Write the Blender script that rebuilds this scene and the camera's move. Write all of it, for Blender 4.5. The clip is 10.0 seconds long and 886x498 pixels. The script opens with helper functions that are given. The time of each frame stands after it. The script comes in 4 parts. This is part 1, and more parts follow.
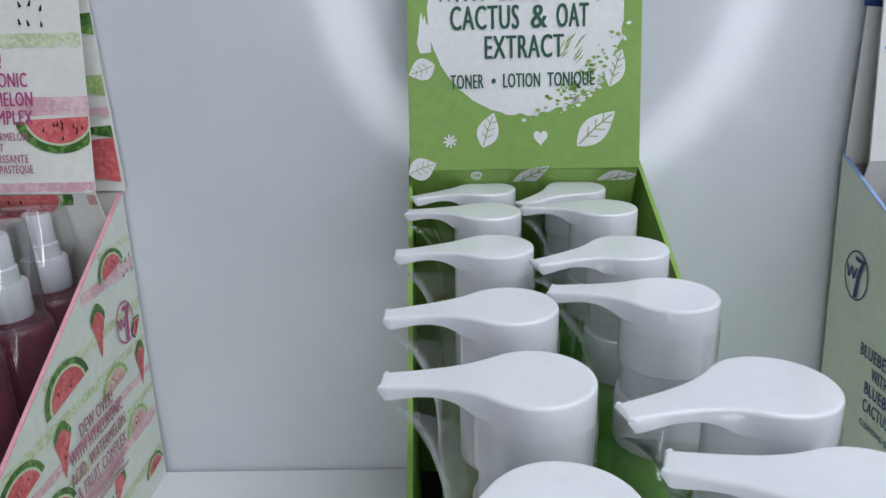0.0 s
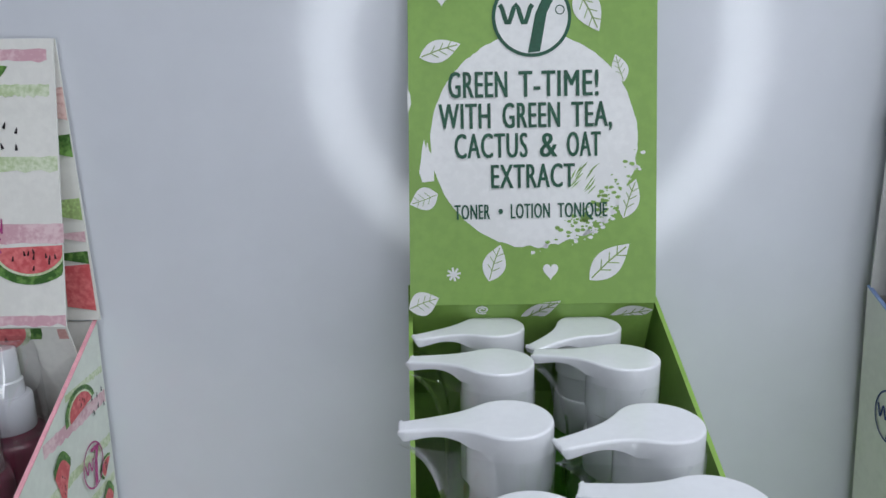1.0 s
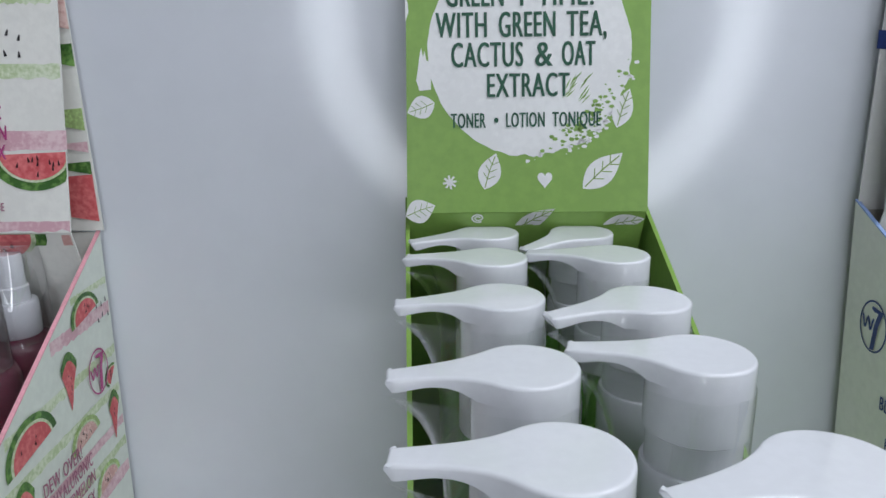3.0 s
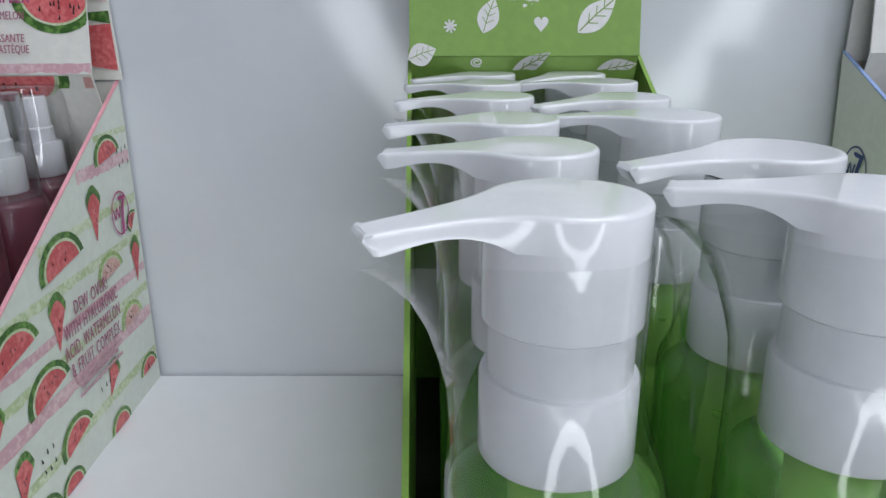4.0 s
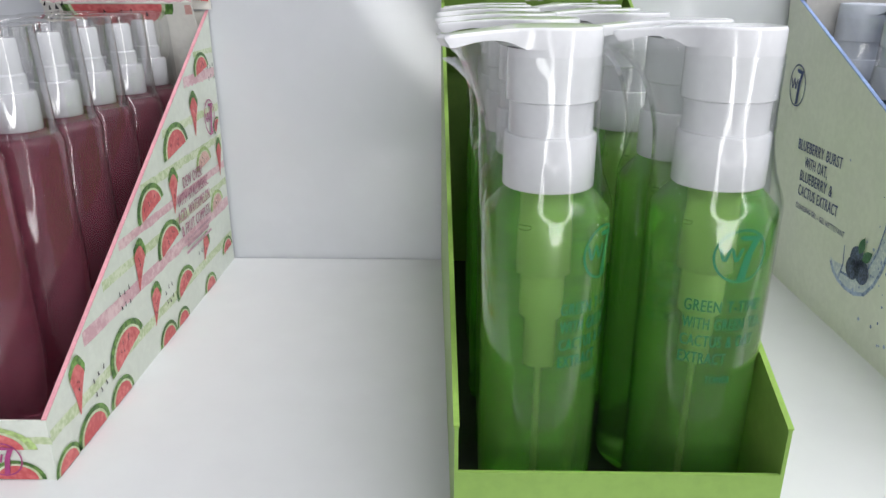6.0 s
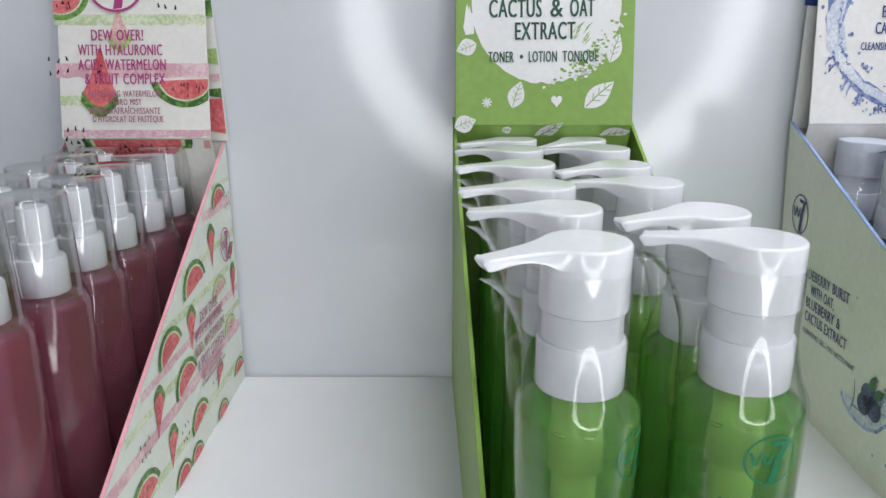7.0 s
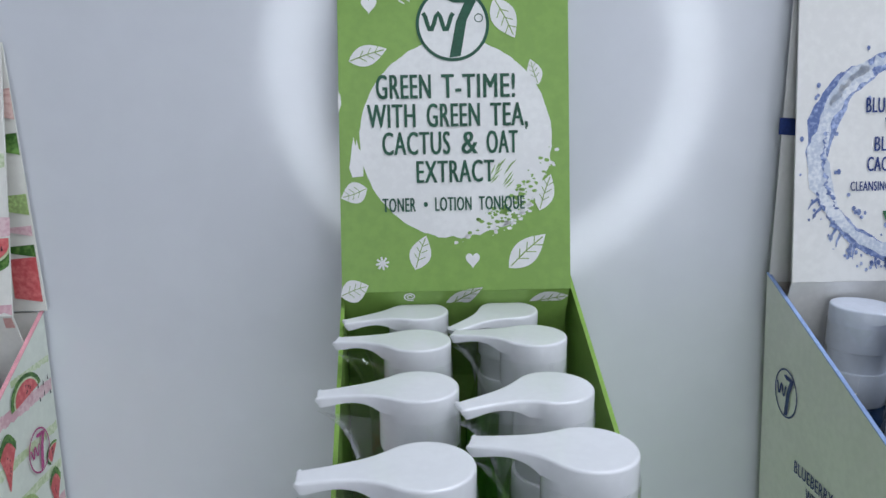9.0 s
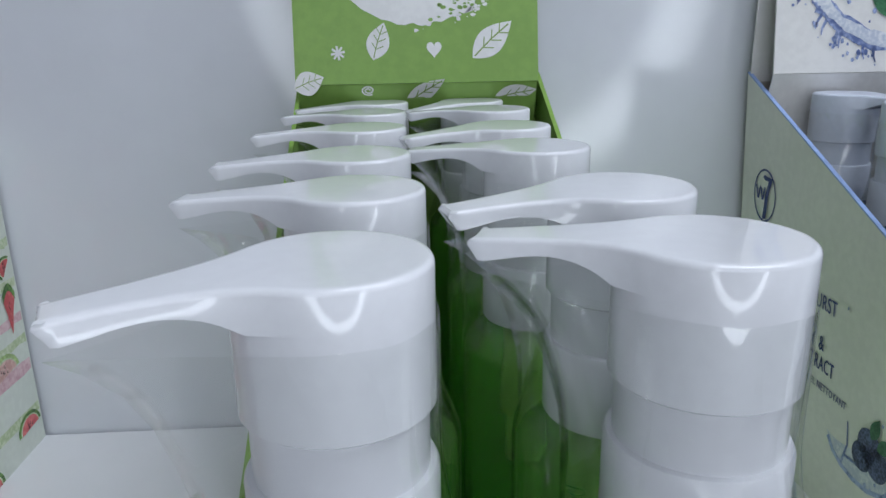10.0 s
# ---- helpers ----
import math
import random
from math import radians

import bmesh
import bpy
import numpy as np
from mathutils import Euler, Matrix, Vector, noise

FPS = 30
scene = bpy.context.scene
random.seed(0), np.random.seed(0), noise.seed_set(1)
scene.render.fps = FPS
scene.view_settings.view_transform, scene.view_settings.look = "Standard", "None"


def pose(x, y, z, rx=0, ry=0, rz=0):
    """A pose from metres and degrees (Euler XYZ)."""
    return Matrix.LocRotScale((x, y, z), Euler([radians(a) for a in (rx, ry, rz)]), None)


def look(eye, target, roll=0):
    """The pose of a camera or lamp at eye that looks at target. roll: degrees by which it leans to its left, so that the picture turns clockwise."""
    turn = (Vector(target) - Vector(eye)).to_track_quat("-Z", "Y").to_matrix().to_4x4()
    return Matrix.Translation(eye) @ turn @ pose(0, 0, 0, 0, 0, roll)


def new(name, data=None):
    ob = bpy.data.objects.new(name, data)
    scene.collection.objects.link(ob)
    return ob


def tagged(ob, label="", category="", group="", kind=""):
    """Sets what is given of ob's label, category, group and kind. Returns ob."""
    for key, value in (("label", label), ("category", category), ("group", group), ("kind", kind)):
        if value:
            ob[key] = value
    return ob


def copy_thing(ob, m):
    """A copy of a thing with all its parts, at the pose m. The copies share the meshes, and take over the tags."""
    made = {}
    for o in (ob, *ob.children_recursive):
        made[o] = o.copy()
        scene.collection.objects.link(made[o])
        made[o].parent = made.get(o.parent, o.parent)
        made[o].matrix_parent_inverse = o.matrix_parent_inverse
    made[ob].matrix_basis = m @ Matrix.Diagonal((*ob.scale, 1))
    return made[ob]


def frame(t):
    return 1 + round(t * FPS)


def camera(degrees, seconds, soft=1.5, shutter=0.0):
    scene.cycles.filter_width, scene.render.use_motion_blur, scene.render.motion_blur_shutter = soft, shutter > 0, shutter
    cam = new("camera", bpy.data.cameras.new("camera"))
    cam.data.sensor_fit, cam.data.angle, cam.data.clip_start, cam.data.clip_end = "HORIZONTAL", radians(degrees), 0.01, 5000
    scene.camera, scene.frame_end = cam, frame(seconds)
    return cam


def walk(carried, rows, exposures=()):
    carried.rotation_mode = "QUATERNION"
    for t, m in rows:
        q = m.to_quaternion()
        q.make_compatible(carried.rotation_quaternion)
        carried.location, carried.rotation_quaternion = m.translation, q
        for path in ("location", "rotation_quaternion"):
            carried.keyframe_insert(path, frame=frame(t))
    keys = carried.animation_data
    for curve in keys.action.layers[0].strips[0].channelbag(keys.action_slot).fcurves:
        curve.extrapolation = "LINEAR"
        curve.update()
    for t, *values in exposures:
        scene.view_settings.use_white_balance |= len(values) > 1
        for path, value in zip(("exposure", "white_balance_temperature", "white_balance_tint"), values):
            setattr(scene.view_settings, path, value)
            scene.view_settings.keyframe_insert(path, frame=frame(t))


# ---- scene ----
cam = camera(63.0, 10.0)
# seconds, eye, target, roll in degrees
PATH = [
    (0, (-0.0350, -0.3287, 0.2455), (-0.0441, 0.6230, -0.0613), -1.09),
    (0.5, (-0.0409, -0.3051, 0.2656), (-0.0390, 0.6611, 0.0080), -0.86),
    (1, (-0.0425, -0.2964, 0.2709), (-0.0294, 0.6778, 0.0455), -0.46),
    (1.5, (-0.0419, -0.2949, 0.2620), (-0.0237, 0.6874, 0.0756), -0.03),
    (2, (-0.0425, -0.2930, 0.2568), (-0.0199, 0.6834, 0.0421), -0.08),
    (3.5, (-0.0396, -0.3254, 0.2254), (-0.0340, 0.6344, -0.0552), -0.28),
    (4, (-0.0368, -0.3428, 0.1988), (-0.0389, 0.6058, -0.1178), -0.17),
    (4.5, (-0.0400, -0.3653, 0.1810), (-0.0417, 0.5742, -0.1614), 0.38),
    (5, (-0.0361, -0.3878, 0.1757), (-0.0439, 0.5443, -0.1865), 0.45),
    (6.5, (-0.0537, -0.4569, 0.1980), (-0.0692, 0.4901, -0.1230), -0.02),
    (7, (-0.0587, -0.4360, 0.2272), (-0.0620, 0.5243, -0.0517), -0.04),
    (7.5, (-0.0583, -0.4091, 0.2476), (-0.0428, 0.5610, 0.0053), -0.00),
    (8, (-0.0537, -0.3768, 0.2575), (-0.0216, 0.6008, 0.0495), -0.11),
    (8.5, (-0.0429, -0.3426, 0.2613), (0.0020, 0.6366, 0.0638), -0.19),
    (9, (-0.0235, -0.3209, 0.2660), (0.0285, 0.6557, 0.0572), -0.32),
    (9.5, (-0.0115, -0.3187, 0.2420), (0.0468, 0.6523, 0.0101), -0.82),
    (10, (-0.0075, -0.3219, 0.1978), (0.0435, 0.6354, -0.0867), -0.99),
]
EXPOSURES = [(0.0, -0.22, 6150, 10), (3.6, -0.22, 6150, 10), (4.5, 0.02, 6400, 10), (5.0, 0.24, 6500, 10), (6.5, 0.28, 6700, 11), (7.5, -0.14, 6200, 11), (8.5, -0.25, 6100, 10), (9.0, -0.2, 6050, 10), (9.5, -0.12, 6000, 10), (10.0, -0.3, 6000, 10)]
walk(cam, [(t, look(eye, target, roll)) for t, eye, target, roll in PATH], EXPOSURES)

# ---- light ----
world = bpy.data.worlds.new("shop_air")
scene.world = world
world.use_nodes = True
world.node_tree.nodes["Background"].inputs[0].default_value = (0.8, 0.86, 1.0, 1)
world.node_tree.nodes["Background"].inputs[1].default_value = 0.05
scene.cycles.transparent_max_bounces = 24
RING_GLOW = 6.5
CEILING_WATTS = 12.5


def area_lamp(name, m, sx, sy, watts, colour):
    data = bpy.data.lights.new(name, "AREA")
    data.shape, data.size, data.size_y, data.energy, data.color = "RECTANGLE", sx, sy, watts, colour
    ob = new(name, data)
    ob.matrix_world = m
    return ob


area_lamp("ceiling_lamp_light", look((0.75, -0.42, 1.43), (0.75, -0.42, 0.0)), 1.5, 0.5, CEILING_WATTS, (0.95, 0.97, 1.0))


# ---- materials ----
def material(name, colour, rough=0.5, metal=0.0, var=0.0, var_scale=30.0, bump=0.0, bump_scale=200.0, trans=0.0, ior=1.45,
             spec=0.5, coat=0.0, emit=None, emit_strength=0.0, rough_var=0.0, tint=None, coat_rough=0.08):
    m = bpy.data.materials.new(name)
    m.use_nodes = True
    nt = m.node_tree
    b = nt.nodes["Principled BSDF"]
    b.inputs["Base Color"].default_value = (*colour, 1)
    b.inputs["Roughness"].default_value = rough
    b.inputs["Metallic"].default_value = metal
    b.inputs["IOR"].default_value = ior
    b.inputs["Transmission Weight"].default_value = trans
    b.inputs["Specular IOR Level"].default_value = spec
    b.inputs["Coat Weight"].default_value = coat
    b.inputs["Coat Roughness"].default_value = coat_rough
    if emit:
        b.inputs["Emission Color"].default_value = (*emit, 1)
        b.inputs["Emission Strength"].default_value = emit_strength
    tc = nt.nodes.new("ShaderNodeTexCoord")
    if var > 0:
        n1 = nt.nodes.new("ShaderNodeTexNoise")
        n1.inputs["Scale"].default_value, n1.inputs["Detail"].default_value = var_scale, 6
        n2 = nt.nodes.new("ShaderNodeTexNoise")
        n2.inputs["Scale"].default_value, n2.inputs["Detail"].default_value = var_scale * 9, 3
        add = nt.nodes.new("ShaderNodeMath")
        add.operation = "ADD"
        ramp = nt.nodes.new("ShaderNodeValToRGB")
        other = tint or tuple(min(1, c * (1 + var)) for c in colour)
        ramp.color_ramp.elements[0].position, ramp.color_ramp.elements[1].position = 0.75, 1.0
        ramp.color_ramp.elements[0].color = (*[c * (1 - var) for c in colour], 1)
        ramp.color_ramp.elements[1].color = (*other, 1)
        half = nt.nodes.new("ShaderNodeMath")
        half.operation = "MULTIPLY"
        half.inputs[1].default_value = 0.85
        for n in (n1, n2):
            nt.links.new(tc.outputs["Object"], n.inputs["Vector"])
        nt.links.new(n1.outputs[0], add.inputs[0])
        nt.links.new(n2.outputs[0], add.inputs[1])
        nt.links.new(add.outputs[0], half.inputs[0])
        nt.links.new(half.outputs[0], ramp.inputs[0])
        nt.links.new(ramp.outputs[0], b.inputs["Base Color"])
        if rough_var:
            mr = nt.nodes.new("ShaderNodeMapRange")
            mr.inputs["To Min"].default_value, mr.inputs["To Max"].default_value = rough - rough_var, rough + rough_var
            nt.links.new(n1.outputs[0], mr.inputs["Value"])
            nt.links.new(mr.outputs[0], b.inputs["Roughness"])
    if bump > 0:
        nb = nt.nodes.new("ShaderNodeTexNoise")
        nb.inputs["Scale"].default_value, nb.inputs["Detail"].default_value = bump_scale, 4
        bp = nt.nodes.new("ShaderNodeBump")
        bp.inputs["Strength"].default_value, bp.inputs["Distance"].default_value = bump, 0.001
        nt.links.new(tc.outputs["Object"], nb.inputs["Vector"])
        nt.links.new(nb.outputs[0], bp.inputs["Height"])
        nt.links.new(bp.outputs[0], b.inputs["Normal"])
    return m


def film_material(name, tint, gloss, bump, least=0.045, rim=4.0):
    m = bpy.data.materials.new(name)
    m.use_nodes = True
    nt = m.node_tree
    nt.nodes.remove(nt.nodes["Principled BSDF"])
    out = nt.nodes["Material Output"]
    tr = nt.nodes.new("ShaderNodeBsdfTransparent")
    tr.inputs[0].default_value = (*tint, 1)
    gl = nt.nodes.new("ShaderNodeBsdfGlossy")
    gl.inputs["Roughness"].default_value = 0.05
    lw = nt.nodes.new("ShaderNodeLayerWeight")
    lw.inputs["Blend"].default_value = 0.5
    power = nt.nodes.new("ShaderNodeMath")
    power.operation = "POWER"
    power.inputs[1].default_value = rim
    part_of = nt.nodes.new("ShaderNodeMath")
    part_of.operation = "MULTIPLY_ADD"
    part_of.inputs[1].default_value = gloss
    part_of.inputs[2].default_value = least
    mix = nt.nodes.new("ShaderNodeMixShader")
    tc = nt.nodes.new("ShaderNodeTexCoord")
    mp = nt.nodes.new("ShaderNodeMapping")
    mp.inputs["Scale"].default_value = (1, 1, 0.35)
    nz = nt.nodes.new("ShaderNodeTexNoise")
    nz.inputs["Scale"].default_value, nz.inputs["Detail"].default_value = 160, 3
    bp = nt.nodes.new("ShaderNodeBump")
    bp.inputs["Strength"].default_value, bp.inputs["Distance"].default_value = bump, 0.001
    nt.links.new(tc.outputs["Object"], mp.inputs[0])
    nt.links.new(mp.outputs[0], nz.inputs["Vector"])
    nt.links.new(nz.outputs[0], bp.inputs["Height"])
    nt.links.new(bp.outputs[0], gl.inputs["Normal"])
    nt.links.new(bp.outputs[0], lw.inputs["Normal"])
    nt.links.new(lw.outputs["Facing"], power.inputs[0])
    nt.links.new(power.outputs[0], part_of.inputs[0])
    nt.links.new(part_of.outputs[0], mix.inputs[0])
    nt.links.new(tr.outputs[0], mix.inputs[1])
    nt.links.new(gl.outputs[0], mix.inputs[2])
    nt.links.new(mix.outputs[0], out.inputs[0])
    return m


WALL = material("white_gloss_panel", (0.71, 0.73, 0.775), 0.095, spec=0.62, var=0.012, var_scale=6, bump=0.012, bump_scale=1500, rough_var=0.02)
SHELF = material("white_shelf_laminate", (0.76, 0.77, 0.79), 0.26, var=0.012, var_scale=5, bump=0.012, bump_scale=800, rough_var=0.03)


def flakes(m, scale, tilt, weight):
    """Fine glitter in a lacquer: a clear coat whose normal differs from grain to grain."""
    nt = m.node_tree
    b = nt.nodes["Principled BSDF"]
    b.inputs["Coat Weight"].default_value, b.inputs["Coat Roughness"].default_value = weight, 0.035
    tc = nt.nodes.new("ShaderNodeTexCoord")
    vo = nt.nodes.new("ShaderNodeTexVoronoi")
    vo.inputs["Scale"].default_value = scale
    off = nt.nodes.new("ShaderNodeVectorMath")
    off.operation = "MULTIPLY_ADD"
    off.inputs[1].default_value, off.inputs[2].default_value = (tilt,) * 3, (-tilt / 2,) * 3
    ge = nt.nodes.new("ShaderNodeNewGeometry")
    add = nt.nodes.new("ShaderNodeVectorMath")
    unit = nt.nodes.new("ShaderNodeVectorMath")
    unit.operation = "NORMALIZE"
    nt.links.new(tc.outputs["Object"], vo.inputs["Vector"])
    nt.links.new(vo.outputs["Color"], off.inputs[0])
    nt.links.new(off.outputs[0], add.inputs[0])
    nt.links.new(ge.outputs["Normal"], add.inputs[1])
    nt.links.new(add.outputs[0], unit.inputs[0])
    nt.links.new(unit.outputs[0], b.inputs["Coat Normal"])


flakes(WALL, 1700, 0.10, 0.22)
ROOM = material("matt_white_paint", (0.80, 0.81, 0.83), 0.8, var=0.04, var_scale=2)
ROOM_FLOOR = material("grey_vinyl", (0.50, 0.50, 0.51), 0.5, var=0.1, var_scale=3)
GREEN = material("green_card", (0.235, 0.395, 0.085), 0.40, var=0.05, var_scale=25, bump=0.05, bump_scale=700)
GREEN_EDGE = material("lime_card_edge", (0.24, 0.41, 0.07), 0.6, var=0.06, var_scale=90)
PAPER = material("white_ink", (0.80, 0.80, 0.79), 0.45, var=0.03, var_scale=40, bump=0.04, bump_scale=700)
DARK_GREEN = material("dark_green_ink", (0.012, 0.085, 0.045), 0.4, var=0.15, var_scale=120)
GREEN_LINE = material("olive_ink", (0.26, 0.38, 0.10), 0.45, var=0.1, var_scale=80)
INSERT = material("black_tray_insert", (0.012, 0.014, 0.012), 0.5, var=0.2, var_scale=60)
CREAM = material("cream_card", (0.80, 0.79, 0.74), 0.42, var=0.03, var_scale=30, bump=0.05, bump_scale=700)
MINT = material("mint_white_card", (0.73, 0.77, 0.70), 0.42, var=0.03, var_scale=30, bump=0.04, bump_scale=700)
PINK_EDGE = material("pink_card_edge", (0.80, 0.38, 0.43), 0.6, var=0.08, var_scale=90)
PINK_WASH = material("pink_watercolour", (0.74, 0.44, 0.50), 0.45, var=0.12, var_scale=50, tint=(0.80, 0.60, 0.62))
GREEN_WASH = material("pale_green_watercolour", (0.56, 0.68, 0.38), 0.45, var=0.12, var_scale=60, tint=(0.72, 0.78, 0.60))
FLESH = material("melon_red_watercolour", (0.68, 0.11, 0.12), 0.45, var=0.12, var_scale=45, tint=(0.76, 0.21, 0.21))
FLESH_PALE = material("melon_pale_watercolour", (0.75, 0.42, 0.38), 0.45, var=0.16, var_scale=70, tint=(0.82, 0.60, 0.55))
RIND = material("melon_rind_watercolour", (0.07, 0.20, 0.035), 0.45, var=0.35, var_scale=45, tint=(0.20, 0.38, 0.09))
RIND_PALE = material("melon_pale_rind_watercolour", (0.42, 0.58, 0.22), 0.45, var=0.25, var_scale=70)
SEED = material("black_seed_ink", (0.015, 0.012, 0.014), 0.45)
MAGENTA = material("magenta_ink", (0.42, 0.055, 0.21), 0.42, var=0.1, var_scale=90)
MAUVE_PALE = material("pale_mauve_ink", (0.56, 0.34, 0.40), 0.42, var=0.2, var_scale=300)
MAUVE = material("mauve_ink", (0.40, 0.14, 0.22), 0.42, var=0.15, var_scale=90)
IVORY = material("ivory_card", (0.78, 0.775, 0.72), 0.40, var=0.03, var_scale=30, bump=0.05, bump_scale=700)
WHITE_CARD = material("white_card", (0.78, 0.77, 0.75), 0.42, var=0.03, var_scale=30)
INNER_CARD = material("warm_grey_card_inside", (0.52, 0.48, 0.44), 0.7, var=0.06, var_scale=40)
BLUE_EDGE = material("light_blue_card_edge", (0.30, 0.42, 0.72), 0.6, var=0.08, var_scale=90)
NAVY = material("navy_ink", (0.025, 0.05, 0.20), 0.42, var=0.15, var_scale=90)
SPLASH = material("blue_splash_print", (0.17, 0.24, 0.52), 0.42, var=0.3, var_scale=55, tint=(0.42, 0.50, 0.74))
SPLASH_PALE = material("pale_splash_print", (0.60, 0.66, 0.78), 0.42, var=0.15, var_scale=60, tint=(0.76, 0.78, 0.82))
BERRY = material("blueberry_print", (0.03, 0.05, 0.12), 0.42, var=0.5, var_scale=120, tint=(0.10, 0.14, 0.28))
BERRY_LEAF = material("leaf_print", (0.05, 0.17, 0.08), 0.42, var=0.3, var_scale=120)
CAP = material("white_pump_plastic", (0.80, 0.81, 0.84), 0.30, var=0.015, var_scale=40, bump=0.16, bump_scale=75, coat=0.9, coat_rough=0.03)
COLLAR = material("white_collar_plastic", (0.76, 0.765, 0.80), 0.32, var=0.015, var_scale=40, bump=0.10, bump_scale=110, coat=0.5, coat_rough=0.04)
CAP_BLUE = material("bluish_white_plastic", (0.62, 0.66, 0.76), 0.3, var=0.03, var_scale=40)
GREEN_BOTTLE = material("green_toner_in_clear_plastic", (0.47, 0.91, 0.26), 0.17, trans=0.88, ior=1.33, spec=0.3)
BUBBLE = material("bubble_rim", (0.16, 0.34, 0.08), 0.15)
TUBE = material("pale_tube_plastic", (0.80, 0.78, 0.62), 0.5, trans=0.45, ior=1.38)
PINK_BOTTLE = material("frosted_pink_plastic", (0.66, 0.22, 0.32), 0.25, trans=0.82, ior=1.36)
BLUE_BOTTLE = material("blue_gel_in_clear_plastic", (0.03, 0.10, 0.30), 0.06, trans=0.85, ior=1.36)
CLEAR_CAP = film_material("clear_cap_plastic", (0.96, 0.96, 0.965), 1.0, 0.03, 0.13, 2.2)
FILM = film_material("clear_shrink_film", (0.972, 0.978, 0.972), 0.7, 0.22, 0.06, 3.2)
GREEN_PRINT = material("bottle_green_ink", (0.01, 0.22, 0.09), 0.4)
PINK_PRINT = material("bottle_pink_ink", (0.48, 0.08, 0.18), 0.4)
LAMP = material("lit_lamp_diffuser", (0.9, 0.9, 0.9), 0.5, emit=(0.95, 0.97, 1.0), emit_strength=RING_GLOW)
PANEL_LAMP = material("lit_ceiling_diffuser", (0.9, 0.9, 0.9), 0.5, emit=(0.95, 0.97, 1.0), emit_strength=2.0)
LAMP_BODY = material("white_lamp_housing", (0.7, 0.7, 0.7), 0.5)


# ---- mesh helpers ----
def finish(bm, name, smooth=False):
    bmesh.ops.recalc_face_normals(bm, faces=bm.faces)
    me = bpy.data.meshes.new(name)
    bm.to_mesh(me)
    bm.free()
    if smooth:
        for p in me.polygons:
            p.use_smooth = True
    return me


def part(name, bm, mat, parent, label="", smooth=False):
    me = bm if isinstance(bm, bpy.types.Mesh) else finish(bm, name, smooth)
    for m in (mat if isinstance(mat, (list, tuple)) else [mat]):
        if m is not None:
            me.materials.append(m)
    ob = new(name, me)
    if parent is not None:
        ob.parent = parent
        top = parent
        while top.parent is not None:
            top = top.parent
        if parent is top:
            ob.matrix_parent_inverse = Matrix.Translation(-Vector(top.location))
    if label:
        ob["label"] = label
    return ob


def thing(name, place, label, category, group="", kind=""):
    ob = new(name)
    ob.empty_display_size = 0.02
    ob.location = place
    return tagged(ob, label, category, group, kind)


def box(x0, x1, y0, y1, z0, z1, bevel=0.0):
    bm = bmesh.new()
    bmesh.ops.create_cube(bm, size=1.0, matrix=Matrix.LocRotScale(((x0 + x1) / 2, (y0 + y1) / 2, (z0 + z1) / 2), None, (x1 - x0, y1 - y0, z1 - z0)))
    if bevel:
        bmesh.ops.bevel(bm, geom=bm.edges[:], offset=bevel, segments=2, affect="EDGES")
    return bm


def slab(points, thickness):
    """A flat polygon of 3D points with a thickness behind it."""
    bm = bmesh.new()
    pts = [Vector(p) for p in points]
    n = (pts[1] - pts[0]).cross(pts[2] - pts[1]).normalized() * thickness
    a = [bm.verts.new(p) for p in pts]
    b = [bm.verts.new(p - n) for p in pts]
    bm.faces.new(a)
    bm.faces.new(b[::-1])
    for i in range(len(a)):
        j = (i + 1) % len(a)
        bm.faces.new((a[j], a[i], b[i], b[j]))
    return bm


def lathe(profile, steps=40, close_top=True, close_bottom=True):
    bm = bmesh.new()
    rings = []
    for r, z in profile:
        rings.append([bm.verts.new((r * math.cos(2 * math.pi * k / steps), r * math.sin(2 * math.pi * k / steps), z)) for k in range(steps)])
    for a, b in zip(rings, rings[1:]):
        for k in range(steps):
            j = (k + 1) % steps
            bm.faces.new((a[k], a[j], b[j], b[k]))
    if close_bottom:
        bm.faces.new(rings[0][::-1])
    if close_top:
        bm.faces.new(rings[-1])
    return bm


def sharpen(ob, angle=35):
    me = ob.data
    me.set_sharp_from_angle(angle=radians(angle))
    return ob


# ---- printing on card ----
class Sheet:
    """A printed surface: an origin and two directions; (u, v) in metres."""

    def __init__(self, origin, u, v, bend=None):
        self.o, self.u, self.v, self.bend = Vector(origin), Vector(u).normalized(), Vector(v).normalized(), bend
        self.n = self.u.cross(self.v).normalized()

    def at(self, u, v, lift):
        if self.bend:
            a = u / self.bend
            r = self.bend + lift
            return Vector((r * math.sin(a), -r * math.cos(a), v))
        return self.o + self.u * u + self.v * v + self.n * lift


